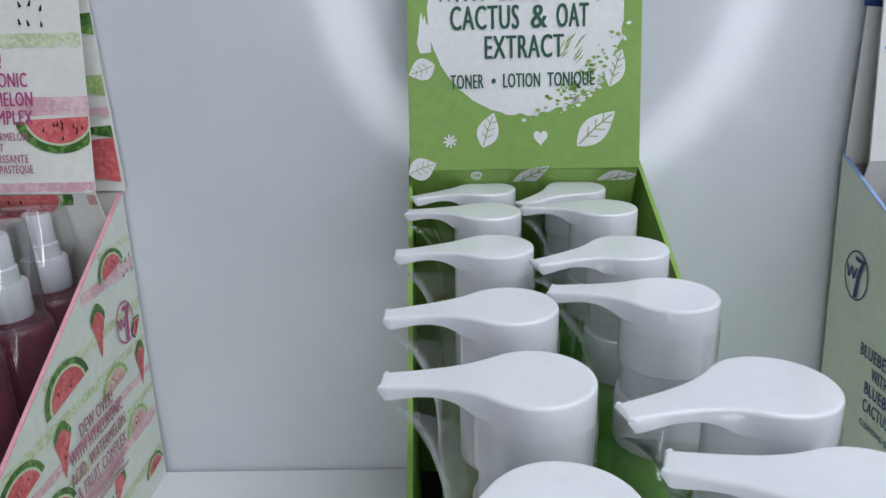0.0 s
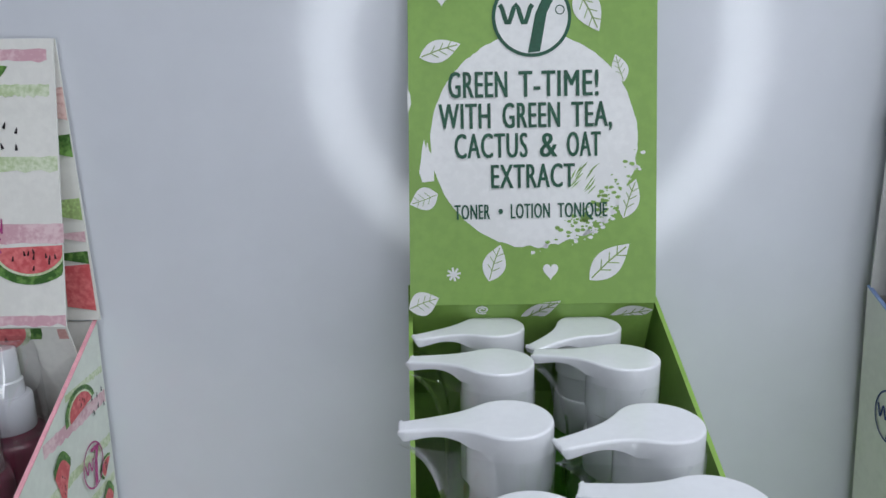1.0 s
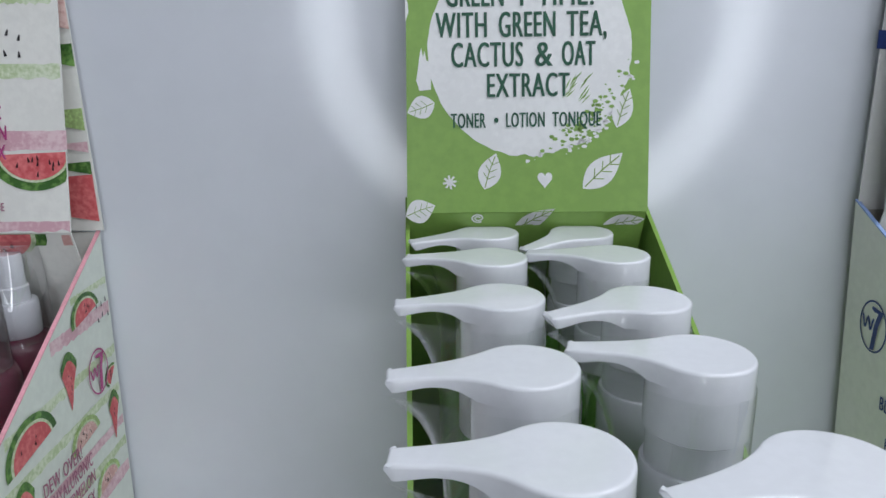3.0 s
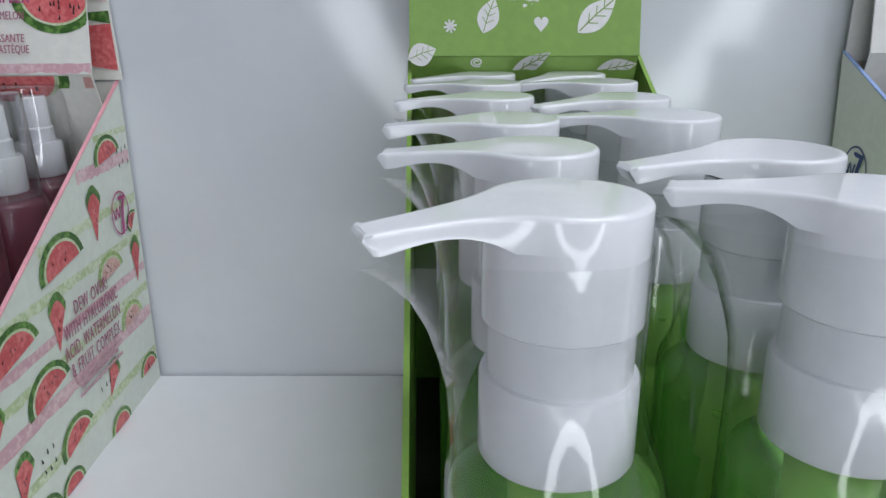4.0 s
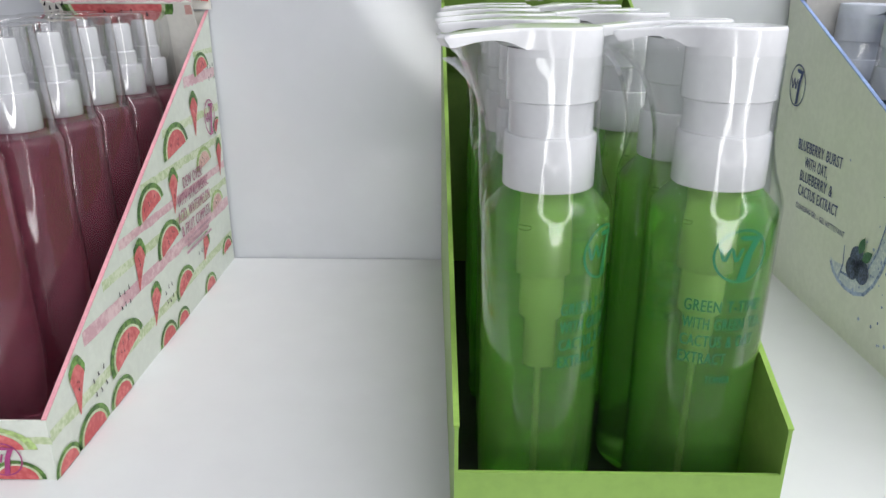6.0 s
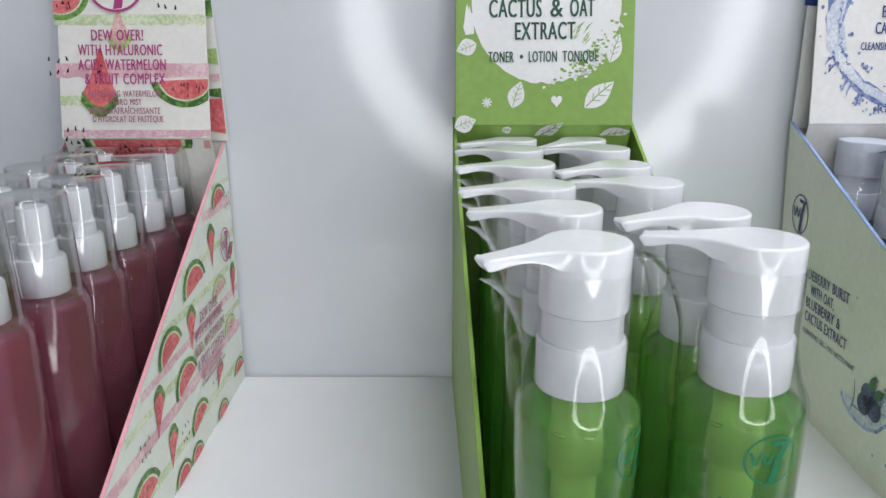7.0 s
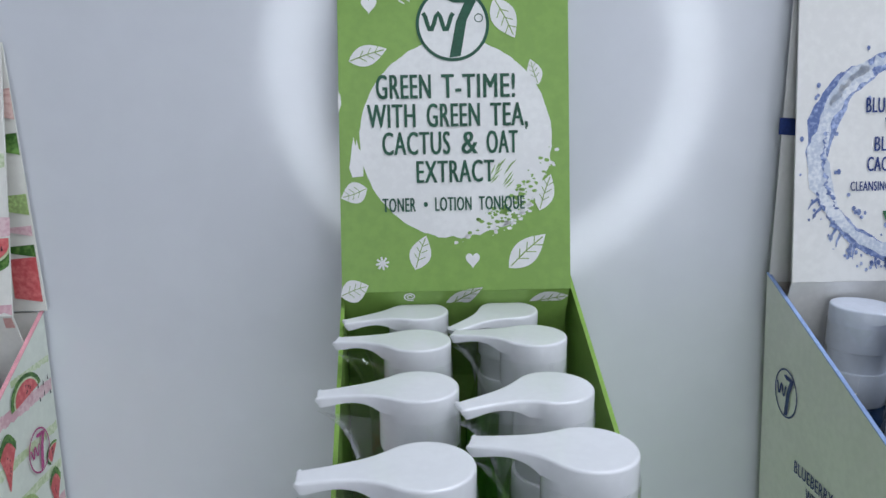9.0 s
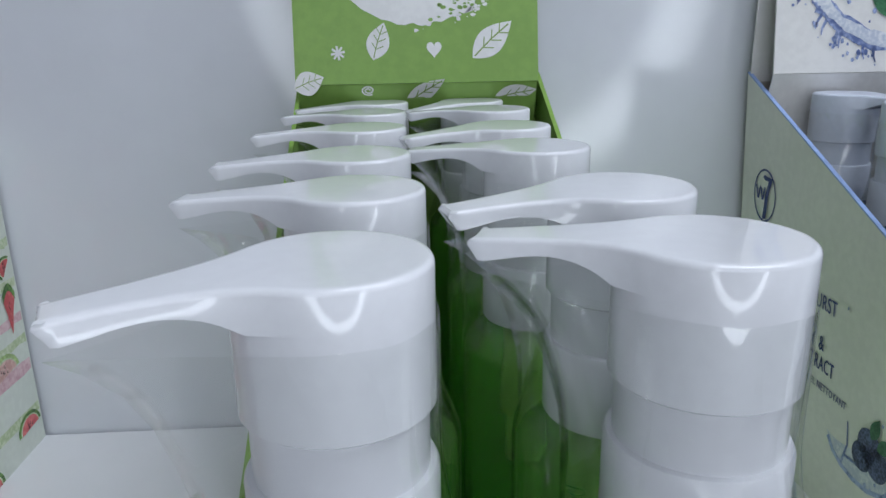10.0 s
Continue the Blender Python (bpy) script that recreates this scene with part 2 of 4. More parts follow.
class Art:
    """Polygons of ink that become one mesh, layer over layer."""

    def __init__(self, sheet):
        self.sheet, self.polys, self.mats = sheet, [], []

    def poly(self, pts, mat, layer=1):
        if mat not in self.mats:
            self.mats.append(mat)
        self.polys.append((pts, self.mats.index(mat), layer))
        return self

    def stroke(self, pts, width, mat, layer=1, taper=0.0):
        n = len(pts)
        left, right = [], []
        for i, (x, y) in enumerate(pts):
            a, b = pts[max(0, i - 1)], pts[min(n - 1, i + 1)]
            dx, dy = b[0] - a[0], b[1] - a[1]
            d = math.hypot(dx, dy) or 1
            w = width / 2 * (1 - taper * i / max(1, n - 1))
            left.append((x - dy / d * w, y + dx / d * w))
            right.append((x + dy / d * w, y - dx / d * w))
        for i in range(n - 1):
            self.poly([left[i], right[i], right[i + 1], left[i + 1]], mat, layer)
        return self

    def ring(self, cx, cy, r, width, mat, layer=1, squash=1.0):
        return self.stroke([(cx + r * math.cos(2 * math.pi * k / 48), cy + squash * r * math.sin(2 * math.pi * k / 48)) for k in range(49)], width, mat, layer)

    def build(self, name, parent, label=""):
        bm = bmesh.new()
        for pts, mi, layer in self.polys:
            vs = [bm.verts.new(self.sheet.at(u, v, 0.00012 * layer)) for u, v in pts]
            if len(vs) < 3:
                continue
            f = bm.faces.new(vs)
            f.material_index = mi
        bmesh.ops.triangulate(bm, faces=[f for f in bm.faces if len(f.verts) > 4])
        me = bpy.data.meshes.new(name)
        bm.to_mesh(me)
        bm.free()
        return part(name, me, self.mats, parent, label)


def rnd_poly(cx, cy, rx, ry, rough, n, seed, freq=2.0):
    pts = []
    for k in range(n):
        a = 2 * math.pi * k / n
        d = 1 + rough * noise.noise((math.cos(a) * freq + seed * 7.1, math.sin(a) * freq, seed)) + rough * 0.5 * noise.noise((math.cos(a) * freq * 5, math.sin(a) * freq * 5 + seed, 3.0))
        pts.append((cx + rx * d * math.cos(a), cy + ry * d * math.sin(a)))
    return pts


def turn2(pts, cx, cy, deg):
    c, s = math.cos(radians(deg)), math.sin(radians(deg))
    return [(cx + x * c - y * s, cy + x * s + y * c) for x, y in pts]


def leaf_pts(length, width, n=12):
    up = [(-length / 2 + length * k / n, width / 2 * math.sin(math.pi * (k / n) ** 0.85)) for k in range(n + 1)]
    return up + [(x, -y) for x, y in up[-2:0:-1]]


def leaf(art, cx, cy, length, width, deg, mat, line, layer=1):
    art.poly(turn2(leaf_pts(length, width), cx, cy, deg), mat, layer)
    t = length * 0.02
    art.stroke(turn2([(-length * 0.45, 0), (0, width * 0.04), (length * 0.42, 0)], cx, cy, deg), t * 1.3, line, layer + 1)
    for k in (-0.22, -0.02, 0.18):
        for s in (1, -1):
            art.stroke(turn2([(k * length, 0), ((k + 0.14) * length, s * width * 0.27)], cx, cy, deg), t, line, layer + 1)


def heart(art, cx, cy, s, mat, layer=1):
    pts = []
    for k in range(28):
        a = 2 * math.pi * k / 28
        pts.append((cx + s * 0.031 * 16 * math.sin(a) ** 3, cy + s * 0.037 * (13 * math.cos(a) - 5 * math.cos(2 * a) - 2 * math.cos(3 * a) - math.cos(4 * a))))
    art.poly(pts, mat, layer)


def emblem(art, cx, cy, r, ink, ground=None, layer=1, squash=1.0):
    """A round mark: ring, slanted bar and wave, as plain shapes."""
    if ground:
        art.poly([(cx + r * math.cos(2 * math.pi * k / 40), cy + squash * r * math.sin(2 * math.pi * k / 40)) for k in range(40)], ground, layer)
    art.ring(cx, cy, r, r * 0.09, ink, layer + 1, squash)
    s = squash
    art.poly([(cx + 0.34 * r, cy + 0.61 * r * s), (cx + 0.67 * r, cy + 0.64 * r * s), (cx + 0.40 * r, cy + 0.10 * r * s), (cx + 0.22 * r, cy - 0.90 * r * s), (cx - 0.10 * r, cy - 0.94 * r * s), (cx + 0.10 * r, cy + 0.08 * r * s)], ink, layer + 2)
    art.poly([(cx - 0.20 * r, cy + 0.70 * r * s), (cx + 0.02 * r, cy + 0.60 * r * s), (cx + 0.34 * r, cy + 0.60 * r * s), (cx + 0.68 * r, cy + 0.62 * r * s), (cx + 0.66 * r, cy + 0.74 * r * s), (cx - 0.10 * r, cy + 0.80 * r * s)], ink, layer + 2)
    art.stroke([(cx - 0.84 * r + 0.86 * r * k / 14, cy + 0.06 * r * s + 0.25 * r * s * math.cos(k * 0.90)) for k in range(15)], r * 0.12, ink, layer + 1)


def words(name, text, sheet, u0, u1, v0, height, mat, parent, layer=3, angle=0.0, bold=0.0, strike=0.045):
    """One line of lettering from u0 to u1 with its foot at v0."""
    cu = bpy.data.curves.new(name, "FONT")
    cu.body, cu.size, cu.offset, cu.resolution_u, cu.space_character, cu.space_word = text, 1.0, bold, 3, 1.10, 1.25
    tmp = new(name, cu)
    bpy.context.view_layer.update()
    me = bpy.data.meshes.new_from_object(tmp.evaluated_get(bpy.context.evaluated_depsgraph_get()))
    bpy.data.objects.remove(tmp)
    bpy.data.curves.remove(cu)
    me.name = name
    xs = [v.co.x for v in me.vertices]
    x0, x1 = min(xs), max(xs)
    sx, sy = (u1 - u0) / (x1 - x0), height / 0.70
    c, s = math.cos(radians(angle)), math.sin(radians(angle))
    for v in me.vertices:
        a, b = (v.co.x - x0) * sx, v.co.y * sy
        v.co = sheet.at(u0 + a * c - b * s, v0 + a * s + b * c, 0.00012 * layer)
    me.materials.clear()
    bm = bmesh.new()
    bm.from_mesh(me)
    twin = bmesh.ops.duplicate(bm, geom=bm.verts[:] + bm.edges[:] + bm.faces[:])["geom"]
    w = height * strike
    shift = (sheet.at(u0 + w * c, v0 + w * s, 0.00003) - sheet.at(u0, v0, 0.0))
    bmesh.ops.translate(bm, verts=[g for g in twin if isinstance(g, bmesh.types.BMVert)], vec=shift)
    bm.to_mesh(me)
    bm.free()
    return part(name, me, mat, parent)


def melon_wedge(art, tip, top, width, layer=2, pale=False, seed=0, seeds=True):
    """A thin slice: flesh triangle that points at tip, rind over the other end."""
    tx, ty = tip
    dx, dy = top[0] - tx, top[1] - ty
    ln = math.hypot(dx, dy)
    ux, uy = dx / ln, dy / ln
    px, py = -uy, ux

    def q(a, b):
        return (tx + ux * a * ln + px * b * width, ty + uy * a * ln + py * b * width)

    fl, ri = (FLESH_PALE, RIND_PALE) if pale else (FLESH, RIND)
    arc = [(0.78 + 0.22 * math.sin(math.pi * k / 8), 0.5 - k / 8) for k in range(9)]
    art.poly([q(0.0, 0.02), q(0.40, 0.24)] + [q(a - 0.10, b * 0.94) for a, b in arc] + [q(0.40, -0.24), q(0.0, -0.02)], fl, layer)
    art.poly([q(a + 0.0, b) for a, b in arc] + [q(a - 0.15, b * 0.93) for a, b in arc[::-1]], ri, layer + 1)
    if seeds:
        rng = random.Random(seed)
        for k in range(5):
            a, b = rng.uniform(0.25, 0.62), rng.uniform(-0.2, 0.2)
            c = q(a, b * a)
            art.poly([(c[0] - px * width * .02 - ux * ln * .02, c[1] - py * width * .02 - uy * ln * .02), (c[0] + px * width * .025, c[1] + py * width * .025), (c[0] + ux * ln * .035, c[1] + uy * ln * .035), (c[0] - px * width * .03, c[1] - py * width * .03)], SEED, layer + 2)


def melon_half(art, cx, cy, r, deg, layer=2, pale=False, seed=0, span=180, squash=1.0):
    """A half slice: a round rind with red flesh and seeds; deg turns the cut side."""
    fl, ri = (FLESH_PALE, RIND_PALE) if pale else (FLESH, RIND)
    n = 18

    def arc(rr, off=0.0):
        return turn2([(rr * math.cos(radians(180 - span / 2 + 180 + span / 2 - 180 + span * k / n)), squash * rr * math.sin(radians(span * k / n)) - off) for k in range(n + 1)], cx, cy, deg)

    art.poly(arc(r), ri, layer)
    art.poly(arc(r * 0.86), GREEN_WASH, layer + 1)
    art.poly(arc(r * 0.80), fl, layer + 2)
    rng = random.Random(seed + 11)
    for k in range(9):
        a, d = rng.uniform(0.15, 0.85) * radians(span), rng.uniform(0.25, 0.68) * r
        c = turn2([(d * math.cos(a), squash * d * math.sin(a))], cx, cy, deg)[0]
        art.poly(turn2([(-r * .022, -r * .03), (r * .022, -r * .03), (r * .012, r * .05), (-r * .012, r * .05)], c[0], c[1], rng.uniform(-15, 15)), SEED, layer + 3)


def seed_group(art, cx, cy, size, layer=2, seed=0):
    rng = random.Random(seed + 5)
    for i in range(3):
        for j in range(2):
            x, y = cx + (i - 1) * size * 0.42 + rng.uniform(-.08, .08) * size, cy + (j - 0.5) * size * 0.62 + rng.uniform(-.1, .1) * size
            art.poly(turn2([(-size * .055, -size * .10), (size * .055, -size * .10), (size * .03, size * .08), (0, size * .14), (-size * .03, size * .08)], x, y, rng.uniform(-20, 20)), SEED, layer)


def wash(art, u0, u1, v0, v1, mat, layer=1, seed=0):
    """A brushed band with a ragged foot."""
    n = 26
    top = [(u0 + (u1 - u0) * k / n, v1 + 0.0006 * noise.noise((k * 0.9, seed, 1.0))) for k in range(n + 1)]
    low = [(u0 + (u1 - u0) * k / n, v0 + 0.0016 * noise.noise((k * 0.7, seed, 5.0))) for k in range(n + 1)]
    for k in range(n):
        art.poly([low[k], low[k + 1], top[k + 1], top[k]], mat, layer)


# ---- the setting ----
WALL_Y = 0.0275


def structure(name, bm, mat, label):
    return tagged(part(name, bm, mat, None), label, name.split("_")[0], kind="structure")


structure("wall_back", box(-1.2, 1.2, WALL_Y, WALL_Y + 0.02, -0.3, 0.62, 0.0), WALL, "glossy white back panel of the shop shelf")
structure("shelf_board", box(-1.2, 1.2, -0.32, WALL_Y - 0.0004, -0.022, 0.0, 0.002), SHELF, "white laminate shelf board under the display boxes")
structure("floor", box(-2.0, 2.0, -2.6, 0.4, -1.25, -1.20), ROOM_FLOOR, "grey vinyl shop floor below the shelf")
structure("ceiling", box(-2.0, 2.0, -2.6, 0.4, 1.50, 1.55), ROOM, "plain white shop ceiling")
structure("wall_north", box(-2.0, 2.0, 0.35, 0.4, -1.20, 1.50), ROOM, "plain white wall behind the shelving")
structure("wall_south", box(-2.0, 2.0, -2.6, -2.55, -1.20, 1.50), ROOM, "plain white wall across the aisle")
structure("wall_west", box(-2.05, -2.0, -2.6, 0.4, -1.20, 1.50), ROOM, "plain white wall at the aisle end")
structure("wall_east", box(2.0, 2.05, -2.6, 0.4, -1.20, 1.50), ROOM, "plain white wall at the aisle end")


def ring_lamp(place, radius, band):
    t = thing("ring_lamp", place, "round white ring lamp hung facing the shelf", "lamp")
    bm = bmesh.new()
    steps = 64
    for r0, r1, y in ((radius - band / 2, radius + band / 2, 0.0),):
        a = [bm.verts.new((r0 * math.cos(2 * math.pi * k / steps), y, r0 * math.sin(2 * math.pi * k / steps))) for k in range(steps)]
        b = [bm.verts.new((r1 * math.cos(2 * math.pi * k / steps), y, r1 * math.sin(2 * math.pi * k / steps))) for k in range(steps)]
        for k in range(steps):
            j = (k + 1) % steps
            bm.faces.new((a[k], a[j], b[j], b[k]))
    d = part("diffuser", bm, LAMP, None)
    d.parent = t
    bm = bmesh.new()
    rings = []
    for r, y in ((radius - band / 2 - .005, -0.03), (radius - band / 2 - .005, -0.004), (radius + band / 2 + .005, -0.004), (radius + band / 2 + .005, -0.03)):
        rings.append([bm.verts.new((r * math.cos(2 * math.pi * k / steps), y, r * math.sin(2 * math.pi * k / steps))) for k in range(steps)])
    for a, b in zip(rings, rings[1:] + rings[:1]):
        for k in range(steps):
            j = (k + 1) % steps
            bm.faces.new((a[k], a[j], b[j], b[k]))
    h = part("housing", bm, LAMP_BODY, None)
    h.parent = t
    rod = part("hanger", box(-0.006, 0.006, -0.03, -0.018, radius, 1.5 - place[2]), LAMP_BODY, None)
    rod.parent = t
    return t


ring_lamp((0.13, -0.86, 0.31), 0.34, 0.075)
ceiling_lamp = thing("ceiling_lamp", (0.75, -0.42, 1.47), "long white ceiling lamp over the aisle", "lamp")
part("diffuser", box(-0.02, 1.52, -0.69, -0.15, 1.455, 1.462), PANEL_LAMP, ceiling_lamp)
part("frame", box(-0.04, 1.54, -0.71, -0.13, 1.464, 1.50, 0.004), LAMP_BODY, ceiling_lamp)


# ---- bottles ----
def curve_through(pts, steps):
    """Points along a smooth curve through the given ones."""
    out = []
    for i in range(len(pts) - 1):
        p = [Vector(pts[max(0, min(len(pts) - 1, i + k))]) for k in (-1, 0, 1, 2)]
        for q in range(steps):
            t = q / steps
            out.append(0.5 * (2 * p[1] + (p[2] - p[0]) * t + (2 * p[0] - 5 * p[1] + 4 * p[2] - p[3]) * t * t + (3 * p[1] - p[0] - 3 * p[2] + p[3]) * t ** 3))
    return out + [Vector(pts[-1])]


def head_bm(z0, z1, r, reach):
    """Pump head: a round cap whose lid runs out into a tapering spout towards -x."""
    deep = 0.0058
    bm = lathe([(r - 0.0006, z0), (r, z0 + 0.0005), (r, z1 - deep)], 56)
    arc = [Vector((r * math.cos(radians(a)), r * math.sin(radians(a)))) for a in range(0, 119, 6)]
    run = curve_through([(r * math.cos(radians(114)), r * math.sin(radians(114))), (-0.0078, 0.0111), (-0.0105, 0.0091), (-0.0138, 0.0072), (-0.0175, 0.0058), (-0.0220, 0.0048), (-0.0270, 0.0041), (-reach + 0.0004, 0.0035), (-reach, 0.0030)], 3)
    side = arc + run[2:]
    loop = side + [Vector((p.x, -p.y)) for p in side[:0:-1]]
    n = len(loop)
    normals = []
    for k in range(n):
        d = loop[(k + 1) % n] - loop[k - 1]
        normals.append(Vector((d.y, -d.x)).normalized())

    def drop(x):
        return 0.0019 * max(0.0, (-x - 0.009) / (reach - 0.009)) ** 1.3

    def under(x):
        f = max(0.0, (-x - 0.013) / (reach - 0.013))
        return deep - 0.0022 * math.sin(math.pi * min(1.0, f * 1.15) ** 0.8) - 0.0008 * f

    rings = []
    for inset, down in ((0.0, None), (0.0, 0.0009), (0.00018, 0.00042), (0.0005, 0.00012), (0.0009, 0.00002), (0.0015, 0.0)):
        ring = []
        for p, nm in zip(loop, normals):
            q = p - nm * min(inset, 0.6 * abs(p.y) + 0.0009)
            z = z1 - (under(p.x) if down is None else drop(p.x) + down)
            if down is None:
                q = Vector((max(q.x, 0.0013 - reach + 0.0001 * (p.x + reach) / reach), q.y))
            ring.append(bm.verts.new((q.x, q.y, z)))
        rings.append(ring)
    for a, b in zip(rings, rings[1:]):
        for k in range(n):
            j = (k + 1) % n
            bm.faces.new((a[k], a[j], b[j], b[k]))
    for ring in (rings[0], rings[-1]):
        for k in range(len(side) - 1):
            quad = [ring[k], ring[k + 1], ring[(n - k - 1) % n], ring[(n - k) % n]]
            quad = [v for i, v in enumerate(quad) if v not in quad[:i]]
            if len(quad) > 2:
                bm.faces.new(quad)
    return bm


def film_bm(low):
    """Shrink film: rings that wrap the bottle and the spout's tip together."""
    levels = [(0.1625, 0.0140, 0.0345), (0.1600, 0.0141, 0.0305), (0.1560, 0.0141, 0.0265), (0.1510, 0.0141, 0.0238),
              (0.1450, 0.0141, 0.0218), (0.1400, 0.0142, 0.0206), (0.1345, 0.0150, 0.0201), (0.1290, 0.0163, 0.0200), (0.1245, 0.0180, 0.0200), (0.1205, 0.0195, 0.0200), (0.1180, 0.0198, 0.0200)]
    if low:
        levels += [(0.09, 0.0197, 0.0198), (0.06, 0.01965, 0.0197), (0.03, 0.0196, 0.0196), (0.012, 0.0194, 0.0194)]
    bm = bmesh.new()
    rings, n = [], 48
    for z, r, e in levels:
        al = math.acos(min(1, r / e))
        ring = []
        for k in range(n):
            phi = 2 * math.pi * k / n
            d = abs(phi if phi <= math.pi else phi - 2 * math.pi)
            rr = r / math.cos(al - d) if d < al else r
            ring.append(bm.verts.new((-rr * math.cos(phi), rr * math.sin(phi), z + 0.0004 * noise.noise((phi * 2, z * 90, 4.0)))))
        rings.append(ring)
    for a, b in zip(rings, rings[1:]):
        for k in range(n):
            j = (k + 1) % n
            bm.faces.new((a[k], a[j], b[j], b[k]))
    return bm


def bubbles(t):
    bm = bmesh.new()
    rg = random.Random(3)
    for k in range(13):
        a, r = 2 * math.pi * (k + rg.uniform(-0.2, 0.2)) / 13, rg.uniform(0.0008, 0.0024)
        rings = []
        for i in range(14):
            p = 2 * math.pi * i / 14
            c = Vector((0.0185 * math.cos(a + r / 0.0185 * math.cos(p)), 0.0185 * math.sin(a + r / 0.0185 * math.cos(p)), 0.1160 + 0.5 * r * min(0.3, math.sin(p))))
            rings.append([bm.verts.new(c + Vector((0.00014 * math.cos(q) * math.cos(a), 0.00014 * math.cos(q) * math.sin(a), 0.00014 * math.sin(q)))) for q in (0, 2.1, 4.2)])
        for i in range(14):
            j = (i + 1) % 14
            for q in range(3):
                bm.faces.new((rings[i][q], rings[j][q], rings[j][(q + 1) % 3], rings[i][(q + 1) % 3]))
    part("bubbles", bm, BUBBLE, t, "ring of bubbles on the liquid", smooth=True)["kind"] = "stuff"


def pump_bottle(liquid, ink, label, category, group, low_film, printed=None, cap=None, collar=None):
    t = thing("pump_bottle", (0, 0, 0), label, category, group)
    b = 0.0035
    body = part("body", lathe([(0.0160, 0.0), (0.0186, 0.0010), (0.0192, 0.0030), (0.0192, 0.1150), (0.0190, 0.1166), (0.0183, 0.1182), (0.0158, 0.1208), (0.0134, 0.1234), (0.0118, 0.1275)], 48), liquid, t, smooth=True)
    sharpen(body, 50)
    sharpen(part("collar", lathe([(0.0134, 0.1245), (0.0137, 0.1250), (0.0137, 0.1395), (0.0133, 0.1402), (0.0124, 0.1404)], 44), collar or COLLAR, t, smooth=True), 40)
    sharpen(part("neck", lathe([(0.0124, 0.1400), (0.0124, 0.1500)], 40), collar or COLLAR, t, smooth=True), 40)
    sharpen(part("pump_head", head_bm(0.1497, 0.1702, 0.01350, 0.0342), cap or CAP, t, smooth=True), 40)
    part("dip_tube", lathe([(0.0007, 0.006), (0.0007, 0.0645), (0.0036, 0.0655), (0.0036, 0.0815), (0.0050, 0.0830), (0.0050, 0.0955), (0.0046, 0.0960), (0.0046, 0.0966), (0.0062, 0.0970), (0.0062, 0.1235)], 28), TUBE, t, "pale pump tube inside the liquid", smooth=True)
    bubbles(t)
    film = part("shrink_film", film_bm(low_film), FILM, t, "clear shrink film with creases", smooth=True)
    if printed is not None:
        sheet = Sheet((0, 0, 0), (1, 0, 0), (0, 0, 1), bend=0.01935)
        o = radians(printed) * 0.01935
        a = Art(sheet)
        emblem(a, o + 0.002, 0.1070, 0.0080, ink)
        a.build("emblem", t)
        for k, (txt, w) in enumerate((("GREEN T-TIME!", 0.024), ("WITH GREEN TEA,", 0.026), ("CACTUS & OAT", 0.023), ("EXTRACT", 0.014))):
            words("lettering", txt, sheet, o - 0.0125, o - 0.0125 + w, 0.0890 - 0.0058 * k, 0.0038, ink, t, 1)
        words("lettering", "TONER", sheet, o - 0.004, o + 0.004, 0.0650, 0.0024, ink, t, 1)
    return t


def place_thing(ob, m):
    ob.matrix_basis = m


LEFT_COL = [(-0.0173, -0.2318, -20.9), (-0.0169, -0.1877, 5.8), (-0.0191, -0.1462, -1.4), (-0.0197, -0.093, -1.1), (-0.0193, -0.0464, 13.2), (-0.018, -0.0068, -14.2)]
RIGHT_COL = [(0.0348, -0.2285, 21.5), (0.0328, -0.1922, -12.2), (0.0265, -0.1399, 17.6), (0.0252, -0.0966, -16.8), (0.0279, -0.0435, 17.9), (0.0226, -0.0073, -38.1)]
TONER_LABEL = "clear bottle of green toner with white pump, in shrink film"
GROUP = "green toner bottles"
front = pump_bottle(GREEN_BOTTLE, GREEN_PRINT, TONER_LABEL, "bottle", GROUP, True, 26)
front_two = pump_bottle(GREEN_BOTTLE, GREEN_PRINT, TONER_LABEL, "bottle", GROUP, True, 25)
rear = pump_bottle(GREEN_BOTTLE, GREEN_PRINT, TONER_LABEL, "bottle", GROUP, False)
BASE_Z = 0.0004
place_thing(front, pose(LEFT_COL[0][0], LEFT_COL[0][1], BASE_Z, 0, 0, -LEFT_COL[0][2]))
place_thing(front_two, pose(RIGHT_COL[0][0], RIGHT_COL[0][1], BASE_Z, 0, 0, -RIGHT_COL[0][2]))
copy_thing(front, pose(LEFT_COL[1][0], LEFT_COL[1][1], BASE_Z, 0, 0, -LEFT_COL[1][2]))
copy_thing(front_two, pose(RIGHT_COL[1][0], RIGHT_COL[1][1], BASE_Z, 0, 0, -RIGHT_COL[1][2]))
for k, (x, y, deg) in enumerate(LEFT_COL[2:] + RIGHT_COL[2:]):
    m = pose(x, y, BASE_Z, 0, 0, -deg)
    if k == 0:
        place_thing(rear, m)
    else:
        copy_thing(rear, m)


